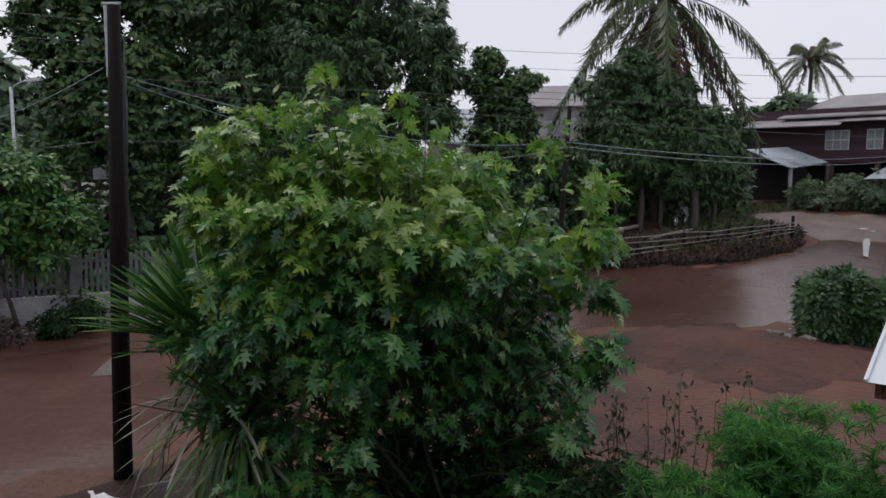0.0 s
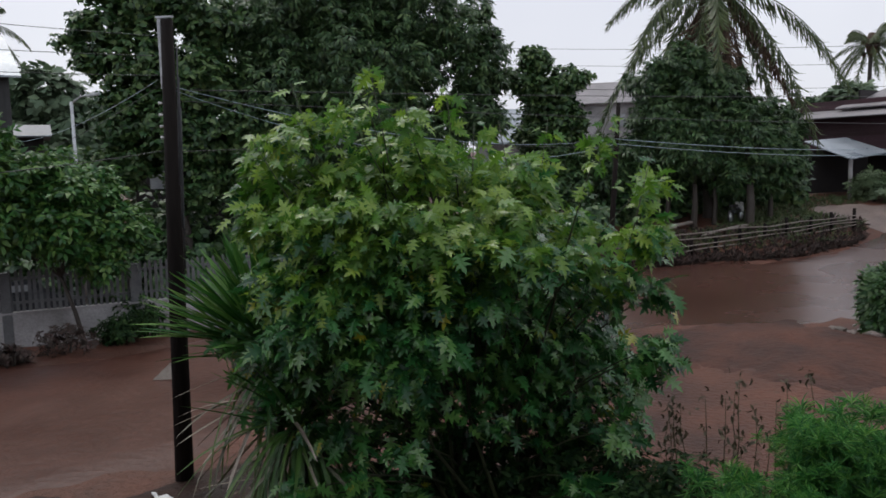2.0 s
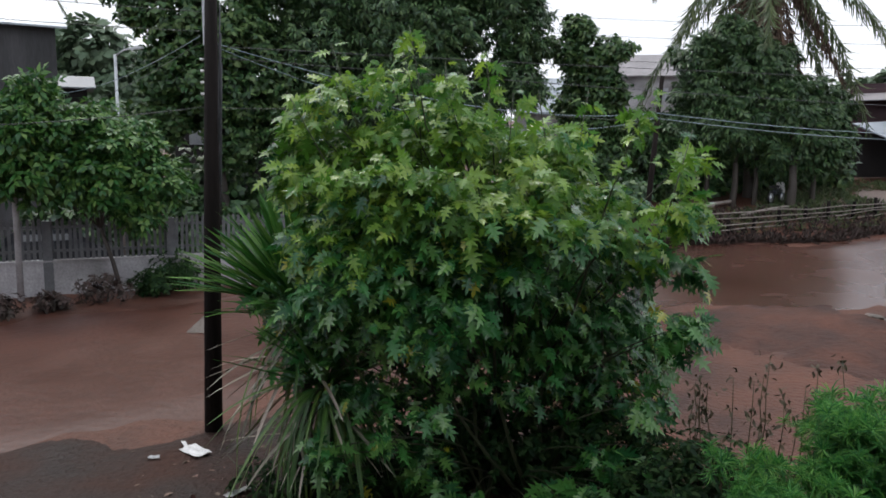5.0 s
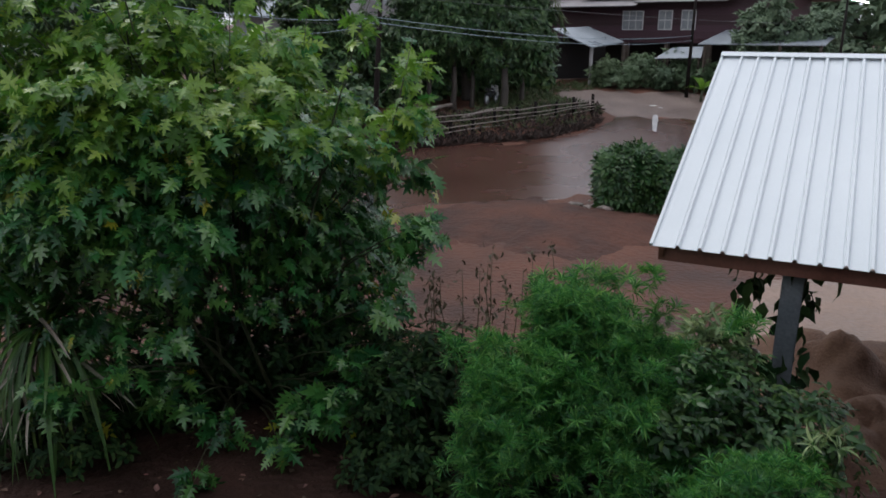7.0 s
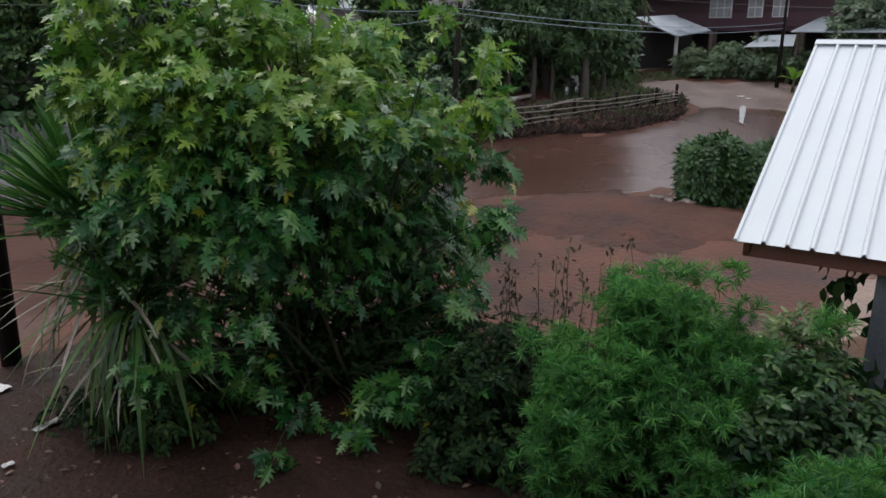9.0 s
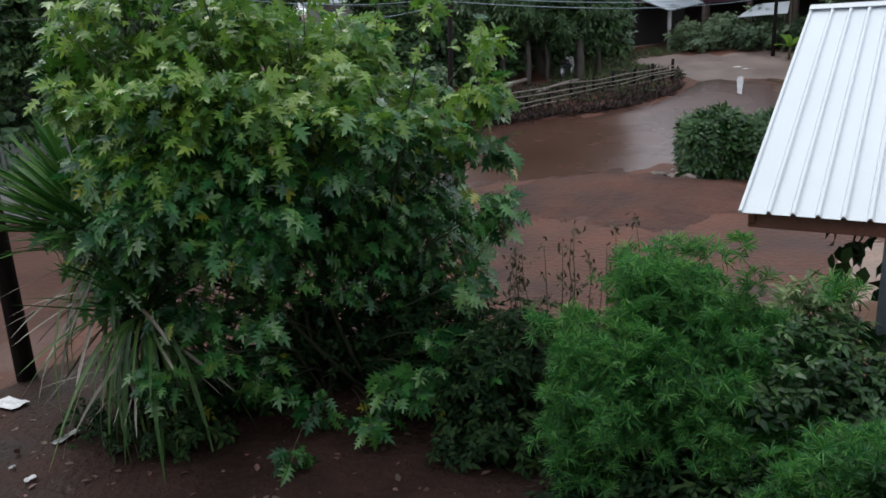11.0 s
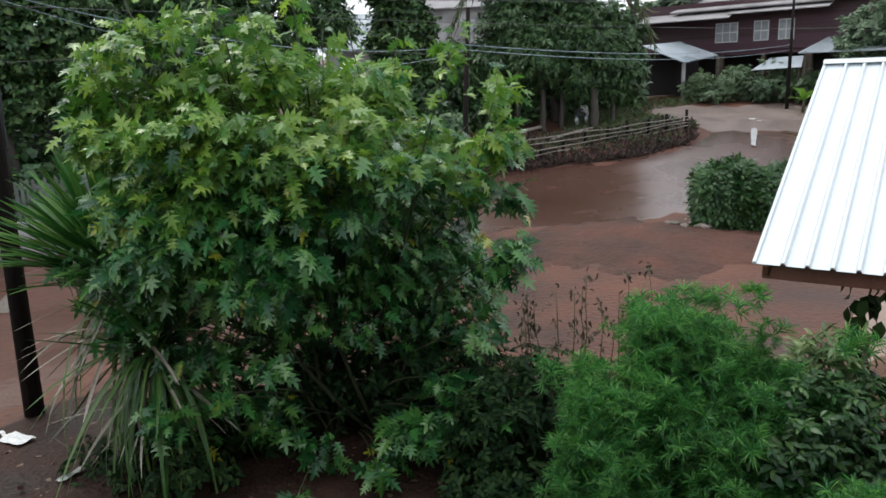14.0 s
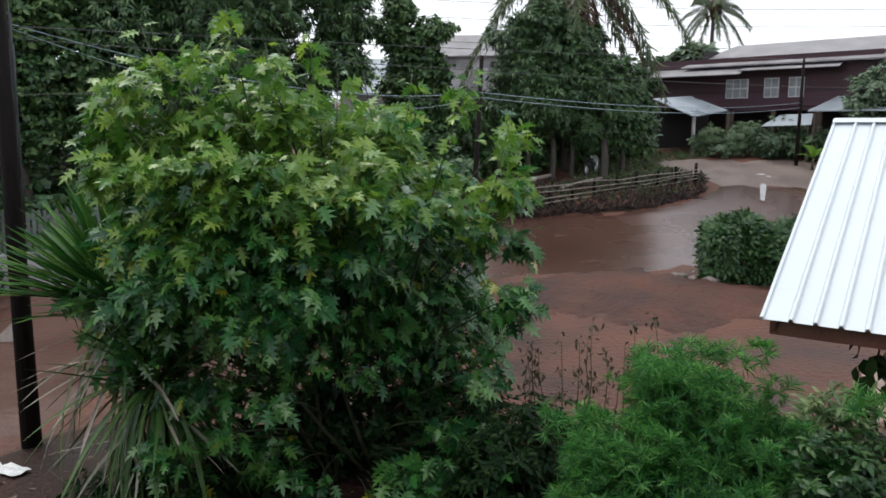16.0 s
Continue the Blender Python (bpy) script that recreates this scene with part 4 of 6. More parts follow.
# ---- power poles, street lamp and wires ----
def power_pole(p, height, r, lean, label, arms=True):
    foot = on_land(p)
    t = thing("power_pole", label, "power pole", "power poles", place=foot)
    tubes("shaft", [[((0, 0, -0.4), r * 1.1), ((lean * 0.5, 0, height * 0.5), r * 0.92), ((lean, 0, height), r * 0.66)]], POLE_WOOD, t, 12)
    if arms:
        part("steel_strap", boxed((0.04, 0.03, 1.0), Matrix.Translation((lean - r * 0.7 - 0.03, 0, height - 0.45)), 0.004), STEEL, t, "galvanised steel riser")
        part("cross_pin", boxed((0.26, 0.03, 0.03), Matrix.Translation((lean - 0.02, -r * 0.2, height + 0.03)), 0.004), STEEL, t)
        for k in range(4):
            bm = bmesh.new()
            bmesh.ops.create_cone(bm, cap_ends=True, segments=12, radius1=0.022, radius2=0.016, depth=0.05, matrix=Matrix.Translation((lean - r * 0.75 - 0.05, -0.05, height - 1.15 - 0.16 * k)) @ Matrix.Rotation(1.57, 4, "Y"))
            part("insulator", bm, PORCELAIN, t, "white porcelain insulator")
        for k in range(3):
            tubes("drop_cable", [bend((lean + r + 0.02, -0.06, height - 0.4 - 0.4 * k), (lean * 0.6 + r + 0.02, -0.08, height - 2.3 - 0.6 * k), 0.0, 0.012, 0.012, 4)], CABLE, t, 5)
    return t


POLE = at(23.4, 11.7)
power_pole(POLE, 6.66, 0.125, 0.18, "dark wet timber power pole with cables and insulators")
STAKE = at(-8.25, 19.0)
power_pole(STAKE, 5.9, 0.075, 0.33, "slim dark timber pole carrying wires", False)
HPOLE = at(-30.9, 43.0)
power_pole(HPOLE, 5.3, 0.09, 0.05, "dark timber pole in front of the far house", False)

def slung(a, b, az, el):
    """How far a cable from a to b sags, so that it passes the given direction from the viewer."""
    k = -math.tan(radians(az))
    t = (k * a[1] - a[0]) / ((b[0] - a[0]) - k * (b[1] - a[1]))
    p = a + (b - a) * t
    z = EYE + math.hypot(p[0], p[1]) * math.tan(radians(el))
    return float((p[2] - z) / (4 * t * (1 - t)))


PIN_A, PIN_B, FAR_PIN = aim(-9.0, 1.6, 18.9), aim(-8.95, 1.25, 18.9), aim(-30.9, 0.6, 42.9)
SPANS = [
    (aim(22.9, 6.1, 11.6), PIN_A, 7.4, 2.5, 0.012, CABLE_BLUE), (aim(22.9, 5.9, 11.6), PIN_B, 16.1, 3.5, 0.010, CABLE_BLUE),
    (PIN_A, FAR_PIN, -20.4, 0.5, 0.016, CABLE_BLUE), (PIN_B, FAR_PIN + np.array((0, 0, -0.25)), -20.6, 0.1, 0.016, CABLE_BLUE),
    (aim(22.9, 5.75, 11.6), aim(-38, 3.2, 46), -9.5, 4.6, 0.010, CABLE), (aim(22.9, 5.0, 11.6), aim(-38, 1.4, 46), -9.4, 3.1, 0.010, CABLE),
    (aim(22.9, 1.5, 11.6), aim(-9.0, 0.9, 18.9), 16.0, 1.6, 0.008, CABLE), (aim(23.3, 1.6, 11.6), aim(60, 0.9, 14), 26.0, 1.2, 0.010, CABLE),
]
WIRES = [(a, b, slung(a, b, az, el), r, m) for a, b, az, el, r, m in SPANS] + [
    ((aim(23.4, 6.4, 11.7)), aim(34, 2.4, 26), 0.35, 0.009, CABLE_BLUE), (aim(23.4, 6.0, 11.7), aim(36, 1.2, 27), 0.5, 0.008, CABLE),
    (aim(23.4, 9.3, 11.7), aim(60, 10.5, 14), 0.1, 0.008, CABLE), (aim(23.4, 8.0, 11.7), aim(60, 8.6, 14), 0.12, 0.008, CABLE), (aim(23.4, 6.7, 11.7), aim(60, 7.0, 14), 0.1, 0.008, CABLE),
    (aim(20, 9.4, 60), aim(-40, 6.0, 60), 1.0, 0.02, CABLE), (aim(20, 8.4, 60), aim(-40, 5.0, 60), 1.0, 0.02, CABLE), (aim(20, 6.8, 60), aim(-40, 3.8, 60), 1.0, 0.02, CABLE),
]
for a, b, sag, r, material in WIRES:
    w = tubes("overhead_wire", [bend(a, b, sag, r * 0.62, r * 0.62, 22)], material, None, 5)
    tagged(w, "thin sagging overhead cable between the poles", "cable", "overhead cables")


def street_lamp(p, height):
    t = thing("street_lamp", "slim galvanised street lamp with a short arm", "street lamp", place=on_land(p))
    tubes("pole", [[((0, 0, -0.2), 0.06), ((0, 0, height), 0.045)]], STEEL, t, 10)
    tubes("arm", [[((0, 0, height - 0.05), 0.03), ((0.3, -0.05, height + 0.12), 0.025), ((0.55, -0.1, height + 0.16), 0.025)]], STEEL, t, 8)
    part("lamp_head", boxed((0.42, 0.16, 0.08), Matrix.Translation((0.75, -0.12, height + 0.17)) @ Matrix.Rotation(-0.12, 4, "Y"), 0.025), STEEL, t)


street_lamp(at(28.9, 25.5), 6.7)


# ---- whitewashed wall with picket fence ----
def fence_wall():
    a, b = np.array((-21.5, 14.6)), np.array((-4.3, 23.9))
    d = b - a
    length = float(np.linalg.norm(d))
    ang = math.atan2(d[1], d[0])
    m = Matrix.Translation((a[0], a[1], 0)) @ Matrix.Rotation(ang, 4, "Z")
    w = tagged(part("boundary_wall", boxed((length, 0.2, 1.15), m @ Matrix.Translation((length / 2, 0, 0.325)), 0.01), WALL_WHITE, None), "stained whitewashed boundary wall below a picket fence", "wall", kind="structure")
    part("coping", boxed((length, 0.26, 0.06), m @ Matrix.Translation((length / 2, 0, 0.933)), 0.01), WALL_WHITE, w)
    t = thing("picket_fence", "grey wooden picket fence standing on the wall", "fence", place=(0, 0, 0))
    for z in (1.2, 1.85):
        part("rail", boxed((length, 0.04, 0.07), m @ Matrix.Translation((length / 2, 0.03, z)), 0.004), PICKET, t)
    bm = bmesh.new()
    v = [bm.verts.new(c) for c in ((-0.04, -0.011, 0), (0.04, -0.011, 0), (0.04, -0.011, 1.07), (0, -0.011, 1.13), (-0.04, -0.011, 1.07))]
    f = bm.faces.new(v)
    r = bmesh.ops.extrude_face_region(bm, geom=[f])
    for q in r["geom"]:
        if isinstance(q, bmesh.types.BMVert):
            q.co.y += 0.022
    bmesh.ops.recalc_face_normals(bm, faces=bm.faces)
    me = bpy.data.meshes.new("picket")
    bm.to_mesh(me)
    bm.free()
    me.materials.append(PICKET)
    rng = np.random.default_rng(3)
    for k in range(int(length / 0.145)):
        ob = new("picket", me)
        ob.parent = t
        ob.matrix_basis = m @ Matrix.Translation((0.1 + k * 0.145, 0, 0.965)) @ Matrix.Rotation(rng.normal(0, 0.012), 4, "Y") @ Matrix.Diagonal((1, 1, rng.uniform(0.97, 1.03), 1))
    for k in range(7):
        part("pillar", boxed((0.24, 0.26, 2.05), m @ Matrix.Translation((0.4 + k * 3.15, 0.01, 1.0)), 0.012), PICKET, w)


fence_wall()

# ---- trees ----
MANGO = sprig(leaf_flat(0.14, 0.35), 11, 2, 1.0, 0.6, 85)
BROAD = sprig(leaf_flat(0.3, 0.3), 6, 7, 1.0, 0.55, 85)
SMALL = sprig(leaf_flat(0.22, 0.2), 10, 9, 1.0, 0.42, 85)
CLUMP = sprig(leaf_flat(0.4, 0.2), 7, 12, 1.0, 0.6, 100)


def blob(az, el, d, r, flat=0.85, ry=None):
    p = aim(az, el, d)
    return (*p, r, ry or r, r * flat)


rg = np.random.default_rng(70)
big = [blob(0.2, 8.6, 33, 0.9), blob(0.1, 6.0, 32.5, 0.9), blob(0.2, 3.4, 32.5, 1.0), blob(8.5, 12.4, 33, 2.2), blob(12.5, 11.6, 33, 2.2), blob(5.2, 11.2, 33, 2.1), blob(2.2, 9.4, 33, 1.7), blob(15.5, 10.0, 33, 1.9), blob(0.7, 6.8, 32.5, 1.3), blob(1.7, 3.8, 32.5, 1.5), blob(6.4, 7.0, 32, 2.2), blob(10, 7.6, 32, 2.7), blob(15, 6.0, 32, 2.3), blob(6, 2.5, 32, 2.1), blob(9.5, 3.2, 31.5, 2.5), blob(14, 2.0, 31.5, 2.2), blob(18, 8.0, 33.5, 2.0), blob(8, -0.5, 32, 2.0), blob(4, 0.0, 33, 1.6), blob(10, 12.0, 35, 2.6), blob(7.5, 8.5, 36, 2.6), blob(13, 8.0, 36, 3.0)]
tree("mango_tree", on_land(at(8.5, 33)), big, 17500, MANGO, 0.45, TREE_LEAF, "huge dark mango tree with a dense rounded crown", 0.42, 0.3, 71, "large trees")
teak = [blob(26.4, 13.2, 31, 0.42), blob(23.4, 13.0, 31, 0.45), blob(29.0, 8.9, 31, 0.36), blob(27.8, 10.0, 31, 0.42), blob(25.2, 13.4, 31, 0.3), blob(27.2, 12.0, 31, 0.34), blob(24.2, 11.2, 31, 1.3), blob(26.5, 9.8, 31, 1.0), blob(25.5, 12.0, 31, 0.8), blob(22.2, 11.4, 31, 1.1), blob(20.0, 10.4, 31.5, 1.3), blob(27.6, 8.0, 31, 0.7), blob(24.5, 7.5, 31, 1.7), blob(21, 6.5, 31, 1.9), blob(25.5, 4.2, 31, 1.5), blob(22, 2.5, 31, 1.8), blob(18.5, 3.0, 31, 1.8), blob(26, 1.0, 31, 1.3), blob(21, -0.5, 31, 1.5), blob(17.5, 0.5, 31.5, 1.5)]
tree("teak_tree", on_land(at(22.0, 31)), teak, 5600, BROAD, 0.5, TEAK_LEAF, "tall broad-leaved tree with loose upper branches", 0.3, 0.35, 72, "large trees", shell=0.35)
slim = [blob(-3.4, 7.4, 36, 0.75), blob(-2.6, 6.0, 36, 0.9), blob(-5.2, 5.8, 36, 1.0), blob(-4.0, 4.2, 36, 1.3), blob(-5.4, 3.0, 36, 1.2), blob(-3.4, 2.2, 36, 1.2), blob(-4.4, 0.4, 36, 1.5), blob(-6.4, 6.0, 36, 0.5), blob(-5.0, -1.5, 36, 1.5)]
tree("slim_tree", on_land(at(-4.2, 36)), slim, 3000, BROAD, 0.5, TEAK_LEAF, "slim leafy tree with an uneven top", 0.2, 0.4, 73, "large trees", shell=0.4)
mid = [blob(-13.8, 6.3, 38, 1.3), blob(-11.8, 5.2, 38, 1.2), blob(-15.2, 4.6, 38, 1.6), blob(-12.4, 3.0, 38, 1.8), blob(-16.6, 2.4, 38, 1.8), blob(-18.4, 1.2, 38, 1.6), blob(-14.2, 1.0, 37.5, 2.0), blob(-11.0, 0.6, 38, 1.5), blob(-17.5, -0.8, 38, 1.8), blob(-20.0, -0.6, 38, 1.2), blob(-12.5, -0.9, 38.5, 1.3), blob(-20.0, 2.0, 39, 1.1), blob(-9.0, -0.6, 38, 1.5), blob(-7.5, 0.5, 38, 1.4)]
tree("dense_tree", on_land(at(-15.5, 39)), mid, 12000, MANGO, 0.45, TREE_LEAF, "dense dark green tree beside the road", 0.3, 0.35, 74, "large trees")
for az, d, r, top, sd in ((-12.6, 37.5, 0.12, 0.5, 1), (-14.4, 36.8, 0.15, 0.8, 2), (-15.8, 37.2, 0.11, 1.0, 3), (-18.1, 36.6, 0.2, 0.6, 4), (-19.4, 38.2, 0.12, 0.4, 5), (-10.4, 38.0, 0.13, 0.2, 6)):
    rng = np.random.default_rng(500 + sd)
    foot = on_land(at(az, d))
    blobs = [blob(az + rng.uniform(-0.8, 0.8), top + rng.uniform(-0.5, 1.2), d + 0.3, rng.uniform(0.8, 1.1)) for _ in range(3)]
    tree("understory_tree", foot, blobs, 700, MANGO, 0.42, TREE_LEAF, "slender dark-trunked tree on the bank", r, 0.45, 520 + sd, "trees on the bank", limbs=4)
left = [blob(28.5, -1.2, 22.5, 0.9), blob(31.5, -0.4, 22.5, 1.1), blob(34.5, 0.0, 22.5, 1.2), blob(26.8, -3.4, 22.3, 0.9), blob(30.0, -3.0, 22.3, 1.2), blob(33.5, -2.4, 22.3, 1.1), blob(37.5, -0.6, 22.5, 1.2), blob(28.2, -5.0, 22.3, 0.8), blob(37, -2.6, 22.5, 0.9)]
tree("street_tree", on_land(at(29.2, 22.3)), left, 2400, SMALL, 0.55, LIGHT_LEAF, "small bright green tree in front of the wall", 0.06, 0.42, 75, "small trees")
feathery = [blob(-35.3, 1.4, 44, 1.1), blob(-36.8, 0.4, 44, 1.2), blob(-34.6, 0.2, 44, 0.9), blob(-38.5, 1.0, 44, 1.3), blob(-36, 2.4, 44, 0.8)]
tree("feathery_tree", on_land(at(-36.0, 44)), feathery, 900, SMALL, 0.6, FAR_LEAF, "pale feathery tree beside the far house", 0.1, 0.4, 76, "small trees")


def shrubs(name, spots, label, leafmat, template, group, seed, size=0.45, per=170):
    for k, (az, d, r, h) in enumerate(spots):
        rng = np.random.default_rng(seed + k)
        p = on_land(at(az, d))
        t = thing(name, label, "shrub", group, place=p)
        bl = [(rng.normal(0, r * 0.35), rng.normal(0, r * 0.3), h * rng.uniform(0.3, 0.75), r * 0.6, r * 0.55, h * 0.38) for _ in range(5)]
        tubes("stem", [bend((0, 0, -0.1), (0.1, 0, h * 0.6), 0, 0.04, 0.02, 4)], BARK, t, 6)
        crown("foliage", bl, per, template, size, leafmat, t, rng)


# the clipped hedge beside the road
def hedge(p, size, seed):
    rng = np.random.default_rng(seed)
    t = thing("hedge", "clipped dark green hedge beside the flooded road", "hedge", place=on_land(p))
    sx, sy, sz = size
    for k in range(5):
        tubes("stem", [bend((rng.uniform(-sx, sx) * 0.4, 0, -0.1), (rng.uniform(-sx, sx) * 0.4, 0, sz * 0.7), 0, 0.03, 0.01, 4)], BARK, t, 5)
    n = 2800
    face = rng.integers(0, 5, n)
    q = rng.uniform(-0.5, 0.5, (n, 3))
    q[face == 0, 2] = 0.5
    q[face == 1, 1] = -0.5
    q[face == 2, 0] = -0.5
    q[face == 3, 0] = 0.5
    q = q * (1 - 0.13 * (np.sort(np.abs(q), axis=1)[:, 1:2] * 2) ** 3)
    q *= rng.uniform(0.75, 1.06, (n, 1))
    out = q / np.linalg.norm(q, axis=1, keepdims=True)
    r = Matrix.Rotation(radians(-12), 3, "Z")
    pos = np.array([tuple(r @ Vector((a[0] * sx, a[1] * sy, (a[2] + 0.5) * sz))) for a in q])
    pos[:, 2] *= 1 + 0.08 * np.sin(pos[:, 0] * 2.1)
    rot = frames_from(out + (0, -0.2, 0.5) + rng.normal(0, 0.4, out.shape), out + (0, 0, -0.3), rng)
    tagged(part("foliage", scatter("foliage", SMALL, pos, rot, rng.uniform(0.28, 0.5, n), HEDGE_LEAF), HEDGE_LEAF, t), kind="stuff")


hedge(at(-27.2, 21.5), (1.2, 1.2, 1.58), 81)
hedge(at(-30.7, 21.9), (2.0, 1.3, 1.45), 82)

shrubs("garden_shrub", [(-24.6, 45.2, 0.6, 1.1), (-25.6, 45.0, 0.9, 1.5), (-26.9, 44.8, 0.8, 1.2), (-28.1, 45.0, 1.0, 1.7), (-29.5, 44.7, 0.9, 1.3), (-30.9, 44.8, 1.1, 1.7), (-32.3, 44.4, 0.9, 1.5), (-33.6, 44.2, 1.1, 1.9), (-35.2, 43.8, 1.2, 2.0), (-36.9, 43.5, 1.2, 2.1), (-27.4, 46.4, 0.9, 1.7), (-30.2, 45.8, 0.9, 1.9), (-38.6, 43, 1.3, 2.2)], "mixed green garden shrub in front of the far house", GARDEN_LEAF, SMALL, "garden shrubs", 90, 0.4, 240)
shrubs("understory_shrub", [(12, 27, 1.3, 1.8), (17, 27.5, 1.4, 2.0), (22, 27.5, 1.2, 1.7), (27.5, 27, 1.3, 2.0), (33, 27, 1.4, 2.2), (38, 27, 1.4, 2.0), (4, 29, 1.6, 2.2), (-2, 31, 1.6, 2.2), (-7, 33, 1.5, 2.0), (8, 30, 1.6, 2.4), (24.5, 30, 1.4, 2.2), (31, 30, 1.4, 2.2)], "dark undergrowth shrub under the large trees", TREE_LEAF, CLUMP, "undergrowth", 110, 0.45, 330)
shrubs("understory_shrub", [(25, 33, 1.8, 3.6), (21.5, 32, 1.7, 3.4), (18, 32.5, 1.8, 3.8), (14.5, 32, 1.8, 3.6), (11, 33, 1.8, 3.6), (7, 33, 1.8, 3.6), (-8.5, 41, 1.8, 2.6), (-11, 42, 1.8, 2.8), (-13, 41.5, 1.5, 2.2), (-15, 41, 1.5, 2.0), (-17, 41.5, 1.5, 1.9), (-9.5, 37.5, 1.4, 1.8), (-12, 39, 1.2, 1.3), (-19.3, 42, 1.4, 1.8)], "tall dark undergrowth shrub under the large trees", TREE_LEAF, CLUMP, "undergrowth", 210, 0.5, 420)
shrubs("roadside_weed", [(25.4, 22.6, 0.7, 1.0), (27.2, 22.0, 0.5, 0.7)], "dark green weeds at the foot of the wall", HERB_LEAF, SMALL, "roadside weeds", 130, 0.3, 150)
shrubs("roadside_weed", [(30.2, 21.6, 0.6, 0.75), (33.6, 20.9, 0.45, 0.5), (36.5, 20.6, 0.5, 0.6)], "withered brown weeds at the foot of the wall", ROOTS, SMALL, "roadside weeds", 140, 0.26, 120)

# far woods behind everything
for k, (az, d, top, r) in enumerate(((34, 60, 7.6, 5.0), (29.5, 55, 6.6, 4.0), (39, 55, 6.6, 5.0), (20, 60, 4, 6.0), (12, 62, 4, 6.0), (4, 64, 3.2, 5.5), (-10, 75, 2.2, 6), (-16, 75, 3.0, 6), (-21, 80, 3.6, 6), (-24.0, 72, 5.0, 2.6), (-42, 70, 4.6, 6), (-48, 62, 5.5, 6), (-2, 75, 2.2, 5), (46, 55, 7, 6))):
    rng = np.random.default_rng(150 + k)
    h = EYE + d * math.tan(radians(top))
    foot = on_land(at(az, d))
    bl = clumps((foot[0], foot[1], h - r), (r, r, r), 16, r * 0.4, rng)
    tree("far_tree", foot, bl, 1300, CLUMP, 1.1, FAR_LEAF, "green tree in the distance, haze put into its leaf colour", 0.3, 0.4, 170 + k, "far trees", limbs=5)


# ---- coconut palms ----
def coconut(p, heart, seed, fronds, length, trunk_r, label, dead=0):
    rng = np.random.default_rng(seed)
    foot = on_land(p)
    t = thing("coconut_palm", label, "palm", "coconut palms", place=foot)
    top = np.array((0.25, 0, heart - foot[2]))
    tubes("trunk", [bend((0, 0, -0.3), top, 0.25, trunk_r * 1.3, trunk_r * 0.75, 14)], BARK, t, 10)
    for k in range(fronds + dead):
        spin = radians(k * 137.5 + rng.uniform(-15, 15))
        up = radians(rng.uniform(-80, -42) if k >= fronds else 72 - 118 * (k / fronds) + rng.uniform(-8, 8))
        ln = length * rng.uniform(0.85, 1.08)
        drop = 0.35 if k >= fronds else rng.uniform(0.9, 1.2)
        d = np.array((math.cos(spin), math.sin(spin), 0))
        pts = []
        for i in range(13):
            s = i / 12
            h = ln * s * (math.cos(up) * (1 - 0.18 * s))
            z = ln * (s * math.sin(up) - drop * 0.55 * s * s)
            pts.append(top + d * h + np.array((0, 0, z)))
        rachis = tubes("frond", [[(q, 0.045 * (1 - 0.85 * i / 12)) for i, q in enumerate(pts)]], PALM_BROWN if k >= fronds else PALM_LEAF, t, 5)
        pos, nrm, lean, sz = [], [], [], []
        side = np.cross(d, (0, 0, 1))
        for j in range(84):
            s = 0.14 + 0.86 * j / 84
            i = min(int(s * 12), 11)
            q = pts[i] + (pts[i + 1] - pts[i]) * (s * 12 - i)
            along = pts[i + 1] - pts[i]
            along = along / np.linalg.norm(along)
            for sg in (1, -1):
                pos.append(q)
                w = side * sg * 0.45 + along * (0.35 + 0.5 * s) + np.array((0, 0, -1.15 - 0.5 * rng.random()))
                lean.append(w)
                nrm.append(np.cross(w, along) * sg * -1 + rng.normal(0, 0.2, 3))
                sz.append(ln * 0.17 * math.sin(math.pi * (0.12 + 0.8 * s)) ** 0.6 * rng.uniform(0.85, 1.15))
        material = PALM_BROWN if k >= fronds else PALM_LEAF
        tagged(part("foliage", scatter("foliage", leaf_lance(0.021, 0.3), np.array(pos), frames_from(np.array(nrm), np.array(lean), rng, 0.12), np.array(sz), material), material, rachis), kind="stuff")
    for k in range(16):
        a = rng.uniform(0, 6.28)
        bm = bmesh.new()
        bmesh.ops.create_icosphere(bm, subdivisions=2, radius=0.2, matrix=Matrix.Translation(Vector(top) + Vector((math.cos(a) * 0.55, math.sin(a) * 0.55, rng.uniform(-1.0, 0.1)))) @ Matrix.Diagonal((0.9, 0.9, 1.15, 1)))
        part("coconut", bm, PALM_BROWN, t, "brown ripe coconut")
    tubes("leaf_sheath", [[(top + np.array((0, 0, -1.1)), trunk_r * 0.9), (top + np.array((0, 0, -0.5)), trunk_r * 1.9), (top + np.array((0, 0, 0.2)), trunk_r * 2.3), (top + np.array((0, 0, 0.9)), trunk_r * 1.1)]], PALM_BROWN, t, 9, "brown fibrous leaf sheaths")
    for k in range(12):
        a = rng.uniform(0, 6.28)
        tubes("flower_stalk", [bend(top, top + np.array((math.cos(a) * 0.8, math.sin(a) * 0.8, rng.uniform(-0.6, 0.9))), -0.2, 0.05, 0.02, 5)], PALM_BROWN, t, 5)


coconut(at(-15.3, 42), EYE + 42 * math.tan(radians(11.6)), 201, 22, 7.4, 0.2, "tall coconut palm with drooping fronds and brown nuts", 11)
coconut(at(-25.0, 76), EYE + 76 * math.tan(radians(7.0)), 202, 20, 4.4, 0.2, "distant coconut palm above the far roof")
coconut(at(34.2, 62), EYE + 62 * math.tan(radians(9.4)), 203, 18, 4.2, 0.2, "distant coconut palm behind the old house")


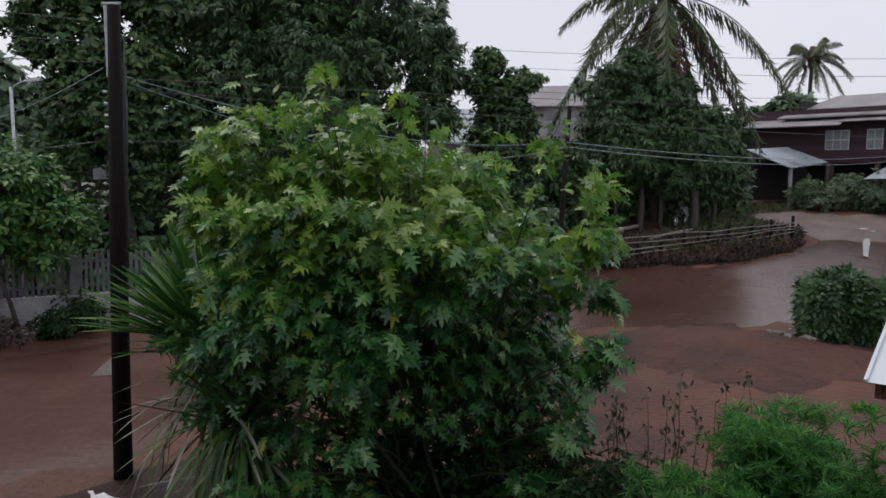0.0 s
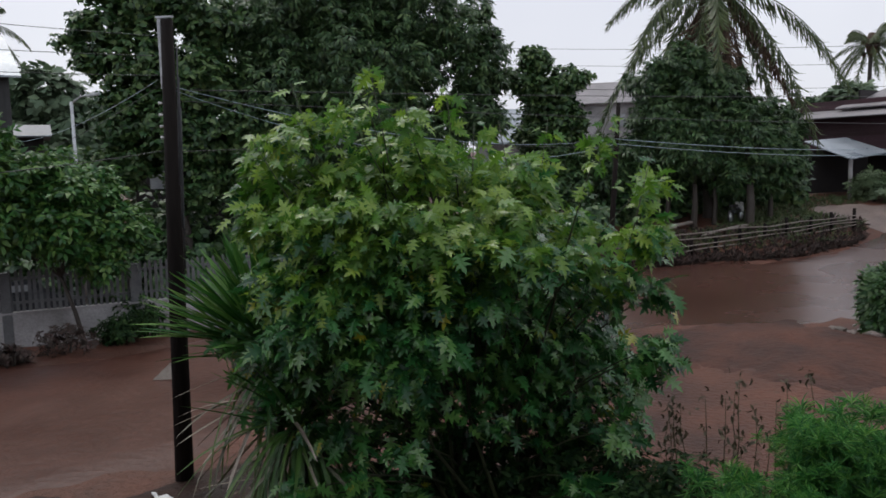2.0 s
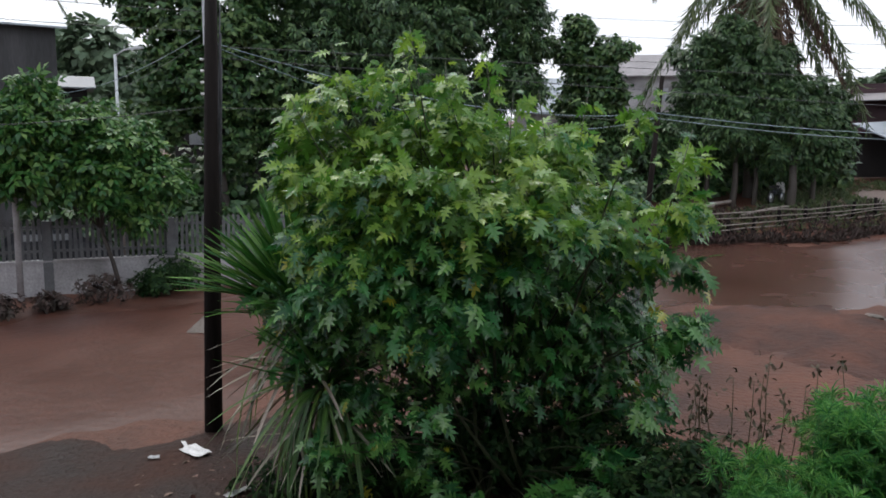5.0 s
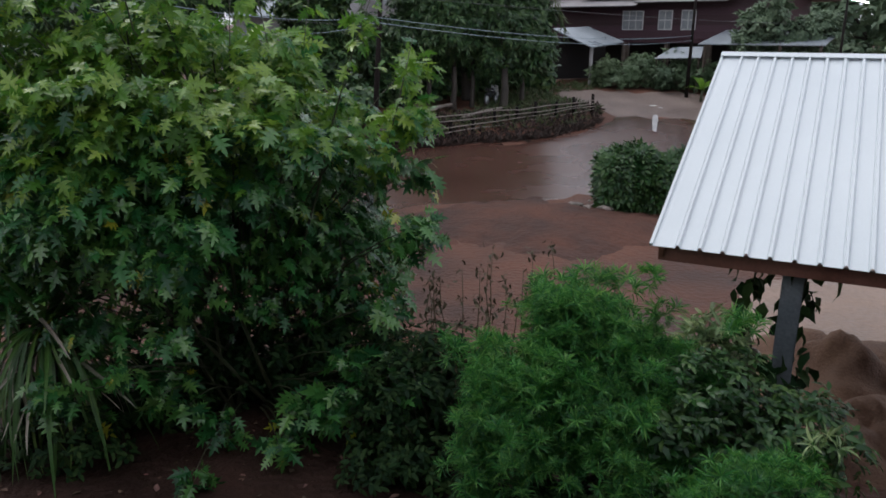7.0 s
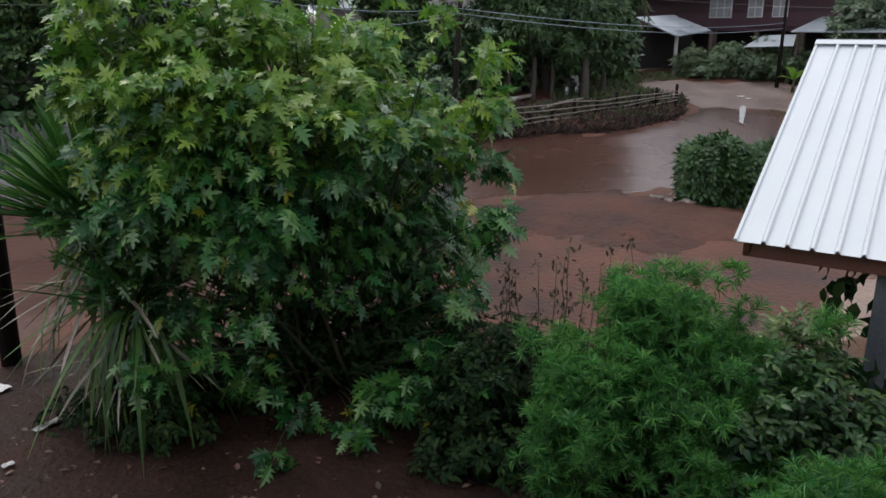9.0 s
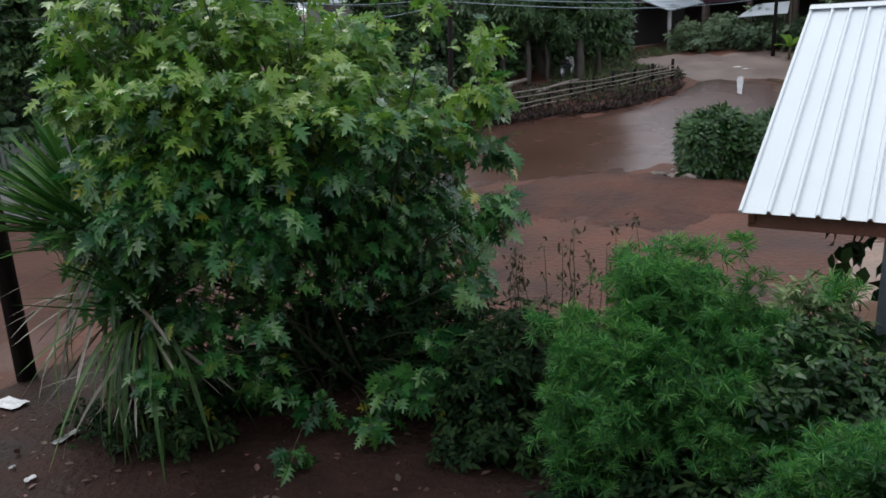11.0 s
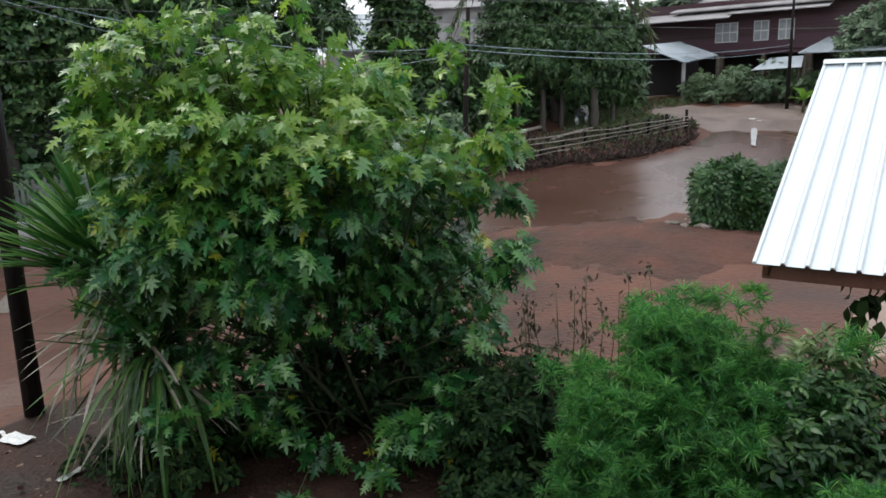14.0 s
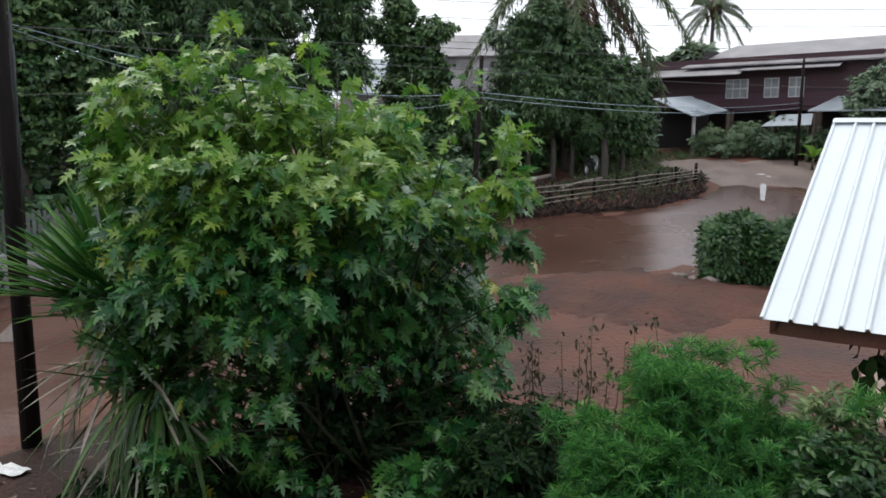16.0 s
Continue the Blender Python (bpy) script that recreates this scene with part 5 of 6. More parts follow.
# ---- far two-storey timber house ----
def window(parent, m, w, h, bars, label="white-painted window with small panes"):
    fr = part("window", boxed((w + 0.1, 0.06, h + 0.1), m), PAINT, parent, label)
    nx = bars
    pw, ph = (w - 0.06 * (nx - 1)) / nx, (h - 0.06) / 2
    for i in range(nx):
        for j in range(2):
            part("pane", boxed((pw, 0.03, ph), m @ Matrix.Translation((-w / 2 + pw / 2 + i * (pw + 0.06), -0.035, -h / 2 + ph / 2 + j * (ph + 0.06)))), GLASS, fr)


def slab(pts, thick, lift=0.0):
    """A thin roof plane through four corners."""
    bm = bmesh.new()
    top = [bm.verts.new(Vector(p) + Vector((0, 0, lift))) for p in pts]
    low = [bm.verts.new(Vector(p) + Vector((0, 0, lift - thick))) for p in pts]
    bm.faces.new(top)
    bm.faces.new(low[::-1])
    for i in range(4):
        j = (i + 1) % 4
        bm.faces.new((top[j], top[i], low[i], low[j]))
    bmesh.ops.recalc_face_normals(bm, faces=bm.faces)
    return bm


def far_house():
    t = thing("timber_house", "two-storey dark red timber house with grey roofs", "house")
    o = np.array((18.9, 48.6))
    u = np.array((0.593, -0.805))
    v = np.array((0.805, 0.593))
    g = 2.3
    m = Matrix(((u[0], v[0], 0, o[0]), (u[1], v[1], 0, o[1]), (0, 0, 1, g), (0, 0, 0, 1)))
    P = lambda a, b, c: tuple(m @ Vector((a, b, c)))
    L, W = 13.5, 8.0
    # The open lower storey's shade is put into this wall's colour.
    part("lower_wall", boxed((L - 1, 0.2, 2.5), m @ Matrix.Translation((L / 2, 2.2, 1.1))), DARKWALL, t, "ground floor wall, its shade put into near-black planks")
    for k in range(6):
        part("stilt", boxed((0.24, 0.24, 2.6), m @ Matrix.Translation((0.3 + k * 2.55, 0.2, 1.1)), 0.01), TIMBER, t)
    part("floor_beam", boxed((L, 0.2, 0.25), m @ Matrix.Translation((L / 2, 0.1, 2.4)), 0.01), PLANK, t)
    body = part("upper_wall", boxed((L, W, 2.9), m @ Matrix.Translation((L / 2, W / 2, 3.9))), PLANK, t)
    me = mesh_of("plank", *([(x, y, z) for z in (-0.09, 0.09) for x, y in ((-0.5, 0), (0.5, 0), (0.5, -0.03 - 0.02 * (z < 0)), (-0.5, -0.03 - 0.02 * (z < 0)))], [(0, 1, 2, 3), (4, 7, 6, 5), (0, 4, 5, 1), (1, 5, 6, 2), (2, 6, 7, 3), (3, 7, 4, 0)]), PLANK)
    for k in range(14):
        ob = new("plank", me)
        ob.parent = body
        ob.matrix_basis = m @ Matrix.Translation((L / 2, -0.002, 2.62 + k * 0.185)) @ Matrix.Diagonal((L, 1, 1, 1))
    for a, w, n in ((5.8, 1.25, 3), (7.85, 0.75, 2), (9.25, 0.75, 2)):
        window(t, m @ Matrix.Translation((a, -0.09, 3.55)), w, 1.0, n)
    ridge, eave = 6.35, 4.9
    part("roof", slab([P(2.4, -0.6, eave), P(L + 1.5, -0.6, eave), P(L + 1.2, 4.0, ridge), P(3.6, 4.0, ridge)], 0.08), GREY_ROOF, t)
    part("roof", slab([P(L + 1.5, 8.6, eave), P(2.4, 8.6, eave), P(3.6, 4.0, ridge), P(L + 1.2, 4.0, ridge)], 0.08), GREY_ROOF, t)
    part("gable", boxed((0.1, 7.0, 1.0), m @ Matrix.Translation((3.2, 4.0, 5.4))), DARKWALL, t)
    part("skirt_roof", slab([P(-0.8, -1.5, 4.35), P(6.6, -1.5, 4.35), P(6.2, 0.4, 4.95), P(0.2, 0.4, 4.95)], 0.05), GREY_ROOF, t)
    part("skirt_roof", slab([P(6.3, -1.1, 4.55), P(11.8, -1.1, 4.55), P(11.6, 0.3, 4.92), P(6.3, 0.3, 4.92)], 0.05), GREY_ROOF, t)
    part("side_roof", slab([P(-2.6, -0.4, 4.5), P(2.6, -0.4, 4.5), P(2.6, 3.0, 5.3), P(-2.2, 3.0, 5.3)], 0.05), GREY_ROOF, t)
    part("lean_to_roof", slab([P(11.3, -3.4, 2.25), P(17.5, -3.4, 2.25), P(17.5, -0.4, 3.0), P(11.6, -0.4, 3.0)], 0.05), PALE_ROOF, t, "pale zinc lean-to roof")
    for k in range(4):
        part("lean_to_post", boxed((0.12, 0.12, 2.4), m @ Matrix.Translation((11.6 + k * 1.9, -3.2, 1.1)), 0.008), TIMBER, t)
    part("corner_post", boxed((0.2, 0.2, 2.9), m @ Matrix.Translation((0.02, -0.02, 3.9)), 0.01), PLANK, t)
    # white awning sheet by the lean-to
    s = thing("white_awning", "small pale zinc awning beside the house", "awning")
    part("sheet", slab([P(8.9, -3.4, 1.45), P(11.6, -3.6, 1.55), P(11.2, -2.4, 2.1), P(9.4, -2.2, 2.05)], 0.02), PALE_ROOF, s)
    for a, b in ((9.0, -3.3), (11.4, -3.4), (9.5, -2.3), (11.1, -2.5)):
        part("stake", boxed((0.05, 0.05, 1.9), m @ Matrix.Translation((a, b, 0.6))), TIMBER, s)


far_house()


def awning_shed():
    t = thing("open_shed", "open shed with a pale zinc roof on posts", "shed")
    a, b, c, d = aim(-21.4, 1.0, 46.5), aim(-23.9, 1.15, 49), aim(-26.4, 0.15, 47.5), aim(-24.2, -0.25, 45)
    part("roof", slab([a, b, c, d], 0.06), PALE_ROOF, t)
    for p, z in ((d, d[2]), (c, c[2]), (a, a[2]), (b, b[2])):
        q = np.array(p[:2]) * 1.004
        base = float(land(q[0], q[1]))
        part("post", boxed((0.16, 0.16, z - base + 0.2), Matrix.Translation((q[0], q[1], (z + base) / 2 - 0.15)), 0.01), WALL_WHITE if p is d else TIMBER, t)
    q = (a[:2] + b[:2]) / 2
    w = b[:2] - a[:2]
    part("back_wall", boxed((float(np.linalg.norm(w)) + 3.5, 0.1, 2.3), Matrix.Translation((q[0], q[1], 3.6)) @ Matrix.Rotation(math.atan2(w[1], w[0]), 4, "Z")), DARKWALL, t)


awning_shed()


# ---- far house between the trees, and the old house behind the wall ----
def roofed_block(name, label, az0, az1, dist, eave_el, ridge_el, roofmat, wallmat, depth=7.0, wall_label=""):
    t = thing(name, label, "house", "houses beyond the trees")
    p, q = at(az0, dist), at(az1, dist)
    w = q - p
    ln = float(np.linalg.norm(w))
    ang = math.atan2(w[1], w[0])
    zb = float(land(p[0], p[1]))
    ze, zr = EYE + dist * math.tan(radians(eave_el)), EYE + (dist + depth / 2) * math.tan(radians(ridge_el))
    m = Matrix.Translation((p[0], p[1], 0)) @ Matrix.Rotation(ang, 4, "Z")
    P = lambda a, b, c: tuple(m @ Vector((a, b, c)))
    part("wall", boxed((ln - 0.8, depth - 0.8, ze - zb + 0.3), m @ Matrix.Translation((ln / 2, depth / 2, (ze + zb) / 2 - 0.15))), wallmat, t, wall_label)
    part("roof", slab([P(0, 0, ze), P(ln, 0, ze), P(ln, depth / 2, zr), P(0, depth / 2, zr)], 0.08), roofmat, t)
    part("roof", slab([P(ln, depth, ze), P(0, depth, ze), P(0, depth / 2, zr), P(ln, depth / 2, zr)], 0.08), roofmat, t)
    for a in (0.45, ln - 0.45):
        bm = bmesh.new()
        vs = [bm.verts.new(P(a + s, y, z)) for s in (-0.05, 0.05) for y, z in ((0.4, ze), (depth - 0.4, ze), (depth / 2, zr - 0.1))]
        bm.faces.new(vs[:3])
        bm.faces.new(vs[3:][::-1])
        for i in range(3):
            j = (i + 1) % 3
            bm.faces.new((vs[i], vs[i + 3], vs[j + 3], vs[j]))
        bmesh.ops.recalc_face_normals(bm, faces=bm.faces)
        part("gable", bm, wallmat, t)
    for k in range(max(1, int(ln // 3))):
        part("window", boxed((0.9, 0.05, 0.9), m @ Matrix.Translation((1.5 + 3 * k, 0.36, ze - 1.3))), GLASS, t)
    return t


roofed_block("far_house", "grey-roofed house seen between the trees", -4.8, -12, 58, 4.2, 5.6, GREY_ROOF, WALL_WHITE)
roofed_block("pale_roof_house", "low house with a pale blue zinc roof", 1.5, -5.0, 52, 1.6, 4.0, PALE_ROOF, WALL_WHITE, 6)
roofed_block("old_house", "old dark timber house with a pale zinc roof", 50, 31.7, 36, 6.5, 8.9, PALE_ROOF, GREYPLANK, 7, "weathered dark plank wall")
roofed_block("low_zinc_house", "low shed with a pale zinc roof under trees", 33, 30.2, 44, 2.7, 3.4, DULL_ROOF, DARKWALL, 4)
# Two added near-black blocks stand in for the deep shade under the trees.
roofed_block("shade_block", "added near-black block standing in for shade under the trees", 26, 4, 38, 1.6, 3.0, DARKWALL, DARKWALL, 6)
roofed_block("shade_block", "added near-black block standing in for shade under the trees", -8, -19.5, 45, 0.0, 1.6, DARKWALL, DARKWALL, 6)


# ---- rough timber fence on the bank ----
def stub_fence():
    t = thing("stub_fence", "rough roadside fence of short posts and bamboo rails", "fence")
    a, b = at(-12.5, 31.5), at(-24.5, 37.4)
    n = 9
    rng = np.random.default_rng(5)
    for k in range(n):
        p = a + (b - a) * k / (n - 1)
        z = float(land(p[0], p[1]))
        h = 0.95 if k == n - 1 else rng.uniform(0.6, 0.85)
        tubes("post", [[((p[0], p[1], z - 0.2), 0.085), ((p[0] + rng.normal(0, 0.03), p[1], z + h), 0.07)]], POLE_WOOD, t, 8)
    d = (b - a) / np.linalg.norm(b - a)
    nrm = np.array((d[1], -d[0])) * 0.1
    for k, (h0, h1, s) in enumerate(((0.3, 0.3, 0.03), (0.58, 0.42, 0.06), (0.85, 0.55, 0.04), (1.1, 0.7, 0.03))):
        p, q = a - d * 2.5 + nrm, b + nrm
        tubes("rail", [bend((p[0], p[1], float(land(p[0], p[1])) + h0), (q[0], q[1], float(land(q[0], q[1])) + h1), s - 0.02, 0.03, 0.022, 8, 0.03, rng)], BAMBOO, t, 6)
    return a, d


fa, fd = stub_fence()


def log(p, q, r):
    t = tubes("fallen_log", [bend(p, q, -0.05, r, r * 0.7, 6)], BAMBOO, None, 8)
    tagged(t, "weathered grey log lying on the bank", "log", "logs on the bank")


for az0, d0, az1, d1, r, z in ((-11.6, 34.5, -14.3, 36.3, 0.12, 0.14), (-15.0, 34.0, -18.0, 35.6, 0.07, 0.1), (-8.0, 33.0, -13.2, 34.0, 0.08, 0.3)):
    p, q = at(az0, d0), at(az1, d1)
    log((p[0], p[1], float(land(p[0], p[1])) + z), (q[0], q[1], float(land(q[0], q[1])) + z + 0.15), r)


# ---- parked motorbike under the dense tree, and a car behind the wall ----
def motorbike(p, ang):
    t = thing("motorbike", "small dark motorbike parked under the tree", "motorbike", place=on_land(p))
    t.rotation_euler = (0, 0, ang)
    for x in (-0.6, 0.6):
        w = tubes("wheel", [[((x, -0.05, 0.3), 0.04), ((x, 0.05, 0.3), 0.04)]], STEEL, t, 10)
        ring = [((x + 0.27 * math.cos(6.283 * k / 16), 0, 0.3 + 0.27 * math.sin(6.283 * k / 16)), 0.045) for k in range(17)]
        tubes("tyre", [ring], RUBBER, w, 6)
        tubes("rim", [[((x, -0.04, 0.3), 0.2), ((x, 0.04, 0.3), 0.2)]], STEEL, w, 14)
    part("body", boxed((0.9, 0.22, 0.3), Matrix.Translation((0, 0, 0.55)), 0.08), CARPAINT, t)
    part("seat", boxed((0.7, 0.24, 0.1), Matrix.Translation((-0.25, 0, 0.78)), 0.04), RUBBER, t)
    part("leg_shield", boxed((0.08, 0.36, 0.5), Matrix.Translation((0.42, 0, 0.72)) @ Matrix.Rotation(-0.3, 4, "Y"), 0.03), PAINT, t, "white leg shield")
    tubes("handlebar", [[((0.42, -0.33, 1.05), 0.018), ((0.48, 0, 1.0), 0.02), ((0.42, 0.33, 1.05), 0.018)]], STEEL, t, 6)
    tubes("fork", [[((0.6, 0, 0.3), 0.03), ((0.46, 0, 1.0), 0.03)]], STEEL, t, 6)


motorbike(at(-17.2, 37.3), 0.9)


def car(p, ang):
    t = thing("parked_car", "dark parked car behind the picket fence", "car", place=on_land(p))
    t.rotation_euler = (0, 0, ang)
    prof = [(-2.1, 0.35), (-2.15, 0.85), (-1.5, 0.98), (-0.9, 1.45), (0.7, 1.5), (1.3, 1.0), (2.1, 0.85), (2.15, 0.4)]
    bm = bmesh.new()
    vs = [[bm.verts.new((x, y * (1 - 0.18 * max(0, z - 0.9)), z)) for x, z in prof] for y in (-0.85, 0.85)]
    bm.faces.new(vs[0])
    bm.faces.new(vs[1][::-1])
    for i in range(len(prof)):
        j = (i + 1) % len(prof)
        bm.faces.new((vs[0][j], vs[0][i], vs[1][i], vs[1][j]))
    bmesh.ops.recalc_face_normals(bm, faces=bm.faces)
    bmesh.ops.bevel(bm, geom=list(bm.edges), offset=0.06, segments=2, affect="EDGES")
    part("body", bm, CARPAINT, t)
    for sy in (-0.8, 0.8):
        part("side_window", boxed((1.5, 0.05, 0.34), Matrix.Translation((-0.1, sy * 0.98, 1.2)), 0.01), GLASS, t)
        for x in (-1.35, 1.35):
            w = tubes("wheel", [[((x, sy - 0.1, 0.32), 0.32), ((x, sy + 0.1, 0.32), 0.32)]], RUBBER, t, 18)
            tubes("rim", [[((x, sy - 0.115, 0.32), 0.19), ((x, sy + 0.115, 0.32), 0.19)]], STEEL, w, 14)
    part("bumper", boxed((0.12, 1.6, 0.16), Matrix.Translation((2.14, 0, 0.48)), 0.03), STEEL, t)


car(at(33.5, 26.5), 0.5)


def concrete_post(p, height):
    t = thing("concrete_post", "slim pale concrete post in front of the wall", "post", place=on_land(p))
    tubes("shaft", [[((0, 0, -0.3), 0.085), ((0.03, 0, height), 0.07)]], WALL_WHITE, t, 8)
    tubes("wire_tie", [[((0.03, 0, height - 0.3), 0.085), ((0.03, 0, height - 0.25), 0.085)]], STEEL, t, 8)


concrete_post(at(35.4, 22.6), 4.7)


def leaning_board(p, ang):
    t = thing("leaning_board", "pale three-cornered board leaning behind the timber pole", "board", place=on_land(p))
    bm = bmesh.new()
    pts = [(-0.36, 0, 0), (0.3, 0, 0), (0.3, 0, 0.62)]
    vs = [[bm.verts.new((x, y, z)) for x, _, z in pts] for y in (-0.012, 0.012)]
    bm.faces.new(vs[0])
    bm.faces.new(vs[1][::-1])
    for i in range(3):
        j = (i + 1) % 3
        bm.faces.new((vs[0][j], vs[0][i], vs[1][i], vs[1][j]))
    bmesh.ops.recalc_face_normals(bm, faces=bm.faces)
    b = part("board", bm, CLAY, t)
    b.rotation_euler = (-0.15, 0, ang)


leaning_board(at(24.2, 17.4), 0.1)


# ---- litter, puddles ----
def litter(p, size, ang, label):
    rng = np.random.default_rng(int(abs(p[0] * 100)))
    n = 5
    v = [((i / n - 0.5) * size[0], (j / n - 0.5) * size[1], 0.02 + 0.03 * rng.random()) for i in range(n + 1) for j in range(n + 1)]
    f = [(i * (n + 1) + j, (i + 1) * (n + 1) + j, (i + 1) * (n + 1) + j + 1, i * (n + 1) + j + 1) for i in range(n) for j in range(n)]
    ob = tagged(part("litter", mesh_of("litter", v, f, PAPER), PAPER, None), label, "litter", "litter on the mud")
    so = ob.modifiers.new("thick", "SOLIDIFY")
    so.thickness = 0.006
    ob.matrix_basis = Matrix.Translation(on_land(p, 0.015)) @ Matrix.Rotation(ang, 4, "Z")


litter(at(24.7, 10.8), (0.42, 0.26), -0.6, "crumpled white plastic sheet on the mud")
litter(at(25.4, 11.05), (0.28, 0.05), -0.9, "thin white strip of litter on the mud")
litter(at(21.75, 9.35), (0.1, 0.36), -0.6, "crumpled white strip of litter on the mud")
litter(at(27.6, 10.75), (0.16, 0.06), 0.2, "small white scrap of litter on the mud")
litter(at(24.6, 8.6), (0.12, 0.08), 0.5, "small white scrap of litter on the mud")
litter(at(25.5, 9.0), (0.07, 0.04), 0.5, "small white scrap of litter on the mud")

for az, d, sx, sy in ((-24.3, 21.0, 0.14, 0.05), (-25.0, 21.5, 0.09, 0.06), (-23.6, 20.8, 0.07, 0.04), (-25.7, 20.7, 0.12, 0.07), (-24.7, 22.2, 0.1, 0.05)):
    litter(at(az, d), (sx, sy), az, "small pale scrap washed up beside the hedge")

# broken stones where the water runs off beside the hedge
STONE = mat("wet pale broken stone", (0.12, 0.095, 0.08), (0.27, 0.23, 0.20), 4, 0.5, 0.15, 0.6, 20, random_by="object", spread=0.4)
rng = np.random.default_rng(320)
for k in range(26):
    bm = bmesh.new()
    bmesh.ops.create_icosphere(bm, subdivisions=1, radius=1)
    for q in bm.verts:
        q.co *= rng.uniform(0.75, 1.15)
    st = tagged(part("stone", bm, STONE, None), "small wet broken stone beside the hedge", "stone", "stones beside the hedge")
    r = rng.uniform(0.04, 0.13)
    p = at(rng.uniform(-26.4, -23.4), rng.uniform(20.3, 22.0))
    st.matrix_basis = Matrix.Translation((p[0], p[1], float(churn(p[0], p[1])) + r * 0.2)) @ Matrix.Rotation(rng.uniform(0, 6), 4, "Z") @ Matrix.Diagonal((r * 1.5, r, r * 0.6, 1))


def banana(p, seed):
    rng = np.random.default_rng(seed)
    t = thing("banana_plant", "young banana plant with broad light green leaves", "plant", place=on_land(p))
    tubes("stem", [[((0, 0, -0.1), 0.08), ((0.02, 0, 0.7), 0.05)]], STEM, t, 8)
    for k in range(6):
        v, f = strap(0.17, rng.uniform(0.3, 0.8), 7)
        lf = part("leaf", mesh_of("leaf", v, f, YOUNG_LEAF), YOUNG_LEAF, t)
        lf.matrix_basis = Matrix.Translation((0, 0, 0.6)) @ Euler((radians(rng.uniform(30, 70)), 0, radians(k * 137.5)), "XYZ").to_matrix().to_4x4() @ Matrix.Scale(rng.uniform(0.9, 1.3), 4)


banana(at(-31.9, 42.2), 330)

# bare roots and weeds on the bank
rng = np.random.default_rng(310)
n = 2600
k = rng.random(n)
base = np.array([at(-8 - 17.2 * q, float(np.interp(8 + 17.2 * q, (8, 13.8, 18.3, 21.7, 24, 26.2), (29.9, 31.2, 32.2, 33.1, 35.0, 37.8))) + w) for q, w in zip(k, rng.uniform(0.05, 2.05, n) ** 2)])
pos = np.stack([base[:, 0], base[:, 1], land(base[:, 0], base[:, 1])], 1)
me = scatter("bank_weeds", sprig(leaf_lance(0.1, 0.3), 6, 31, 0.8, 0.8, 80), pos, frames_from(rng.normal(0, 0.8, pos.shape) + (0, -0.6, 0.2), np.array((0, 0, 1.0)) + rng.normal(0, 0.4, pos.shape), rng), rng.uniform(0.12, 0.32, n), ROOTS)
tagged(part("bank_weeds", me, ROOTS, None), "dark dry weeds and roots on the earth bank", "weeds", kind="stuff")

# sparse grass on the bank
rng = np.random.default_rng(312)
n = 700
base = np.array([at(-9 - 16 * q, float(np.interp(9 + 16 * q, (8, 13.8, 18.3, 21.7, 24, 26.2), (29.9, 31.2, 32.2, 33.1, 35.0, 37.8))) + w) for q, w in zip(rng.random(n), rng.uniform(1.0, 2.1, n) ** 2)])
pos = np.stack([base[:, 0], base[:, 1], land(base[:, 0], base[:, 1])], 1)
me = scatter("bank_grass", sprig(leaf_lance(0.07, 0.3), 6, 33, 0.4, 0.9, 80), pos, frames_from(rng.normal(0, 0.8, pos.shape) + (0, -0.6, 0.2), np.array((0, 0, 1.0)) + rng.normal(0, 0.4, pos.shape), rng), rng.uniform(0.15, 0.4, len(pos)), GRASS)
tagged(part("bank_grass", me, GRASS, None), "sparse green grass on the earth bank", "grass", kind="stuff")

# thin grass on the verge behind the fence
rng = np.random.default_rng(311)
n = 2400
base = np.array([at(a, d) for a, d in zip(rng.uniform(-25, -16, n), rng.uniform(35.5, 45.5, n))])
base = base[(inside_by(base[:, 0], base[:, 1], BANK) > 1.6) | (base[:, 1] > 40)]
pos = np.stack([base[:, 0], base[:, 1], land(base[:, 0], base[:, 1])], 1)
me = scatter("verge_grass", sprig(leaf_lance(0.07, 0.3), 6, 32, 0.4, 0.9, 80), pos, frames_from(rng.normal(0, 0.8, pos.shape) + (0, -0.6, 0.2), np.array((0, 0, 1.0)) + rng.normal(0, 0.4, pos.shape), rng), rng.uniform(0.15, 0.35, len(pos)), GRASS)
tagged(part("verge_grass", me, GRASS, None), "thin green grass on the verge", "grass", kind="stuff")


# flat pale patch on the far bend, the road's glint put into its colour
def puddle(p, rx, ry, turn, seed):
    rng = np.random.default_rng(seed)
    n = 44
    v = [(0, 0)]
    for k in range(n):
        a = 2 * math.pi * k / n
        w = 1 + 0.12 * math.sin(3 * a + seed) + rng.uniform(-0.14, 0.1)
        v.append((math.copysign(abs(math.cos(a)) ** 0.6, math.cos(a)) * rx * w, math.copysign(abs(math.sin(a)) ** 0.8, math.sin(a)) * ry * w))
    t, c = math.sin(turn), math.cos(turn)
    v = [(p[0] + x * c - y * t, p[1] + x * t + y * c) for x, y in v]
    v = [(x, y, float(rise(x, y)) + 0.16) for x, y in v]
    tagged(part("puddle", mesh_of("puddle", v, [(0, 1 + k, 1 + (k + 1) % n) for k in range(n)], GLINT_WHITE), GLINT_WHITE, None), "pale streak on the flooded road, a glint put into its colour", "puddle", kind="structure")


puddle(at(-28.95, 36.4), 0.13, 1.8, -0.504, 402)
# White scraps stand in for two bright spots on the lane.
litter(at(-28.75, 40.4), (0.34, 0.26), 0.4, "crumpled white scrap on the dirt lane, in place of a bright spot")
litter(at(-29.25, 40.0), (0.2, 0.16), 1.4, "crumpled white scrap on the dirt lane, in place of a bright spot")


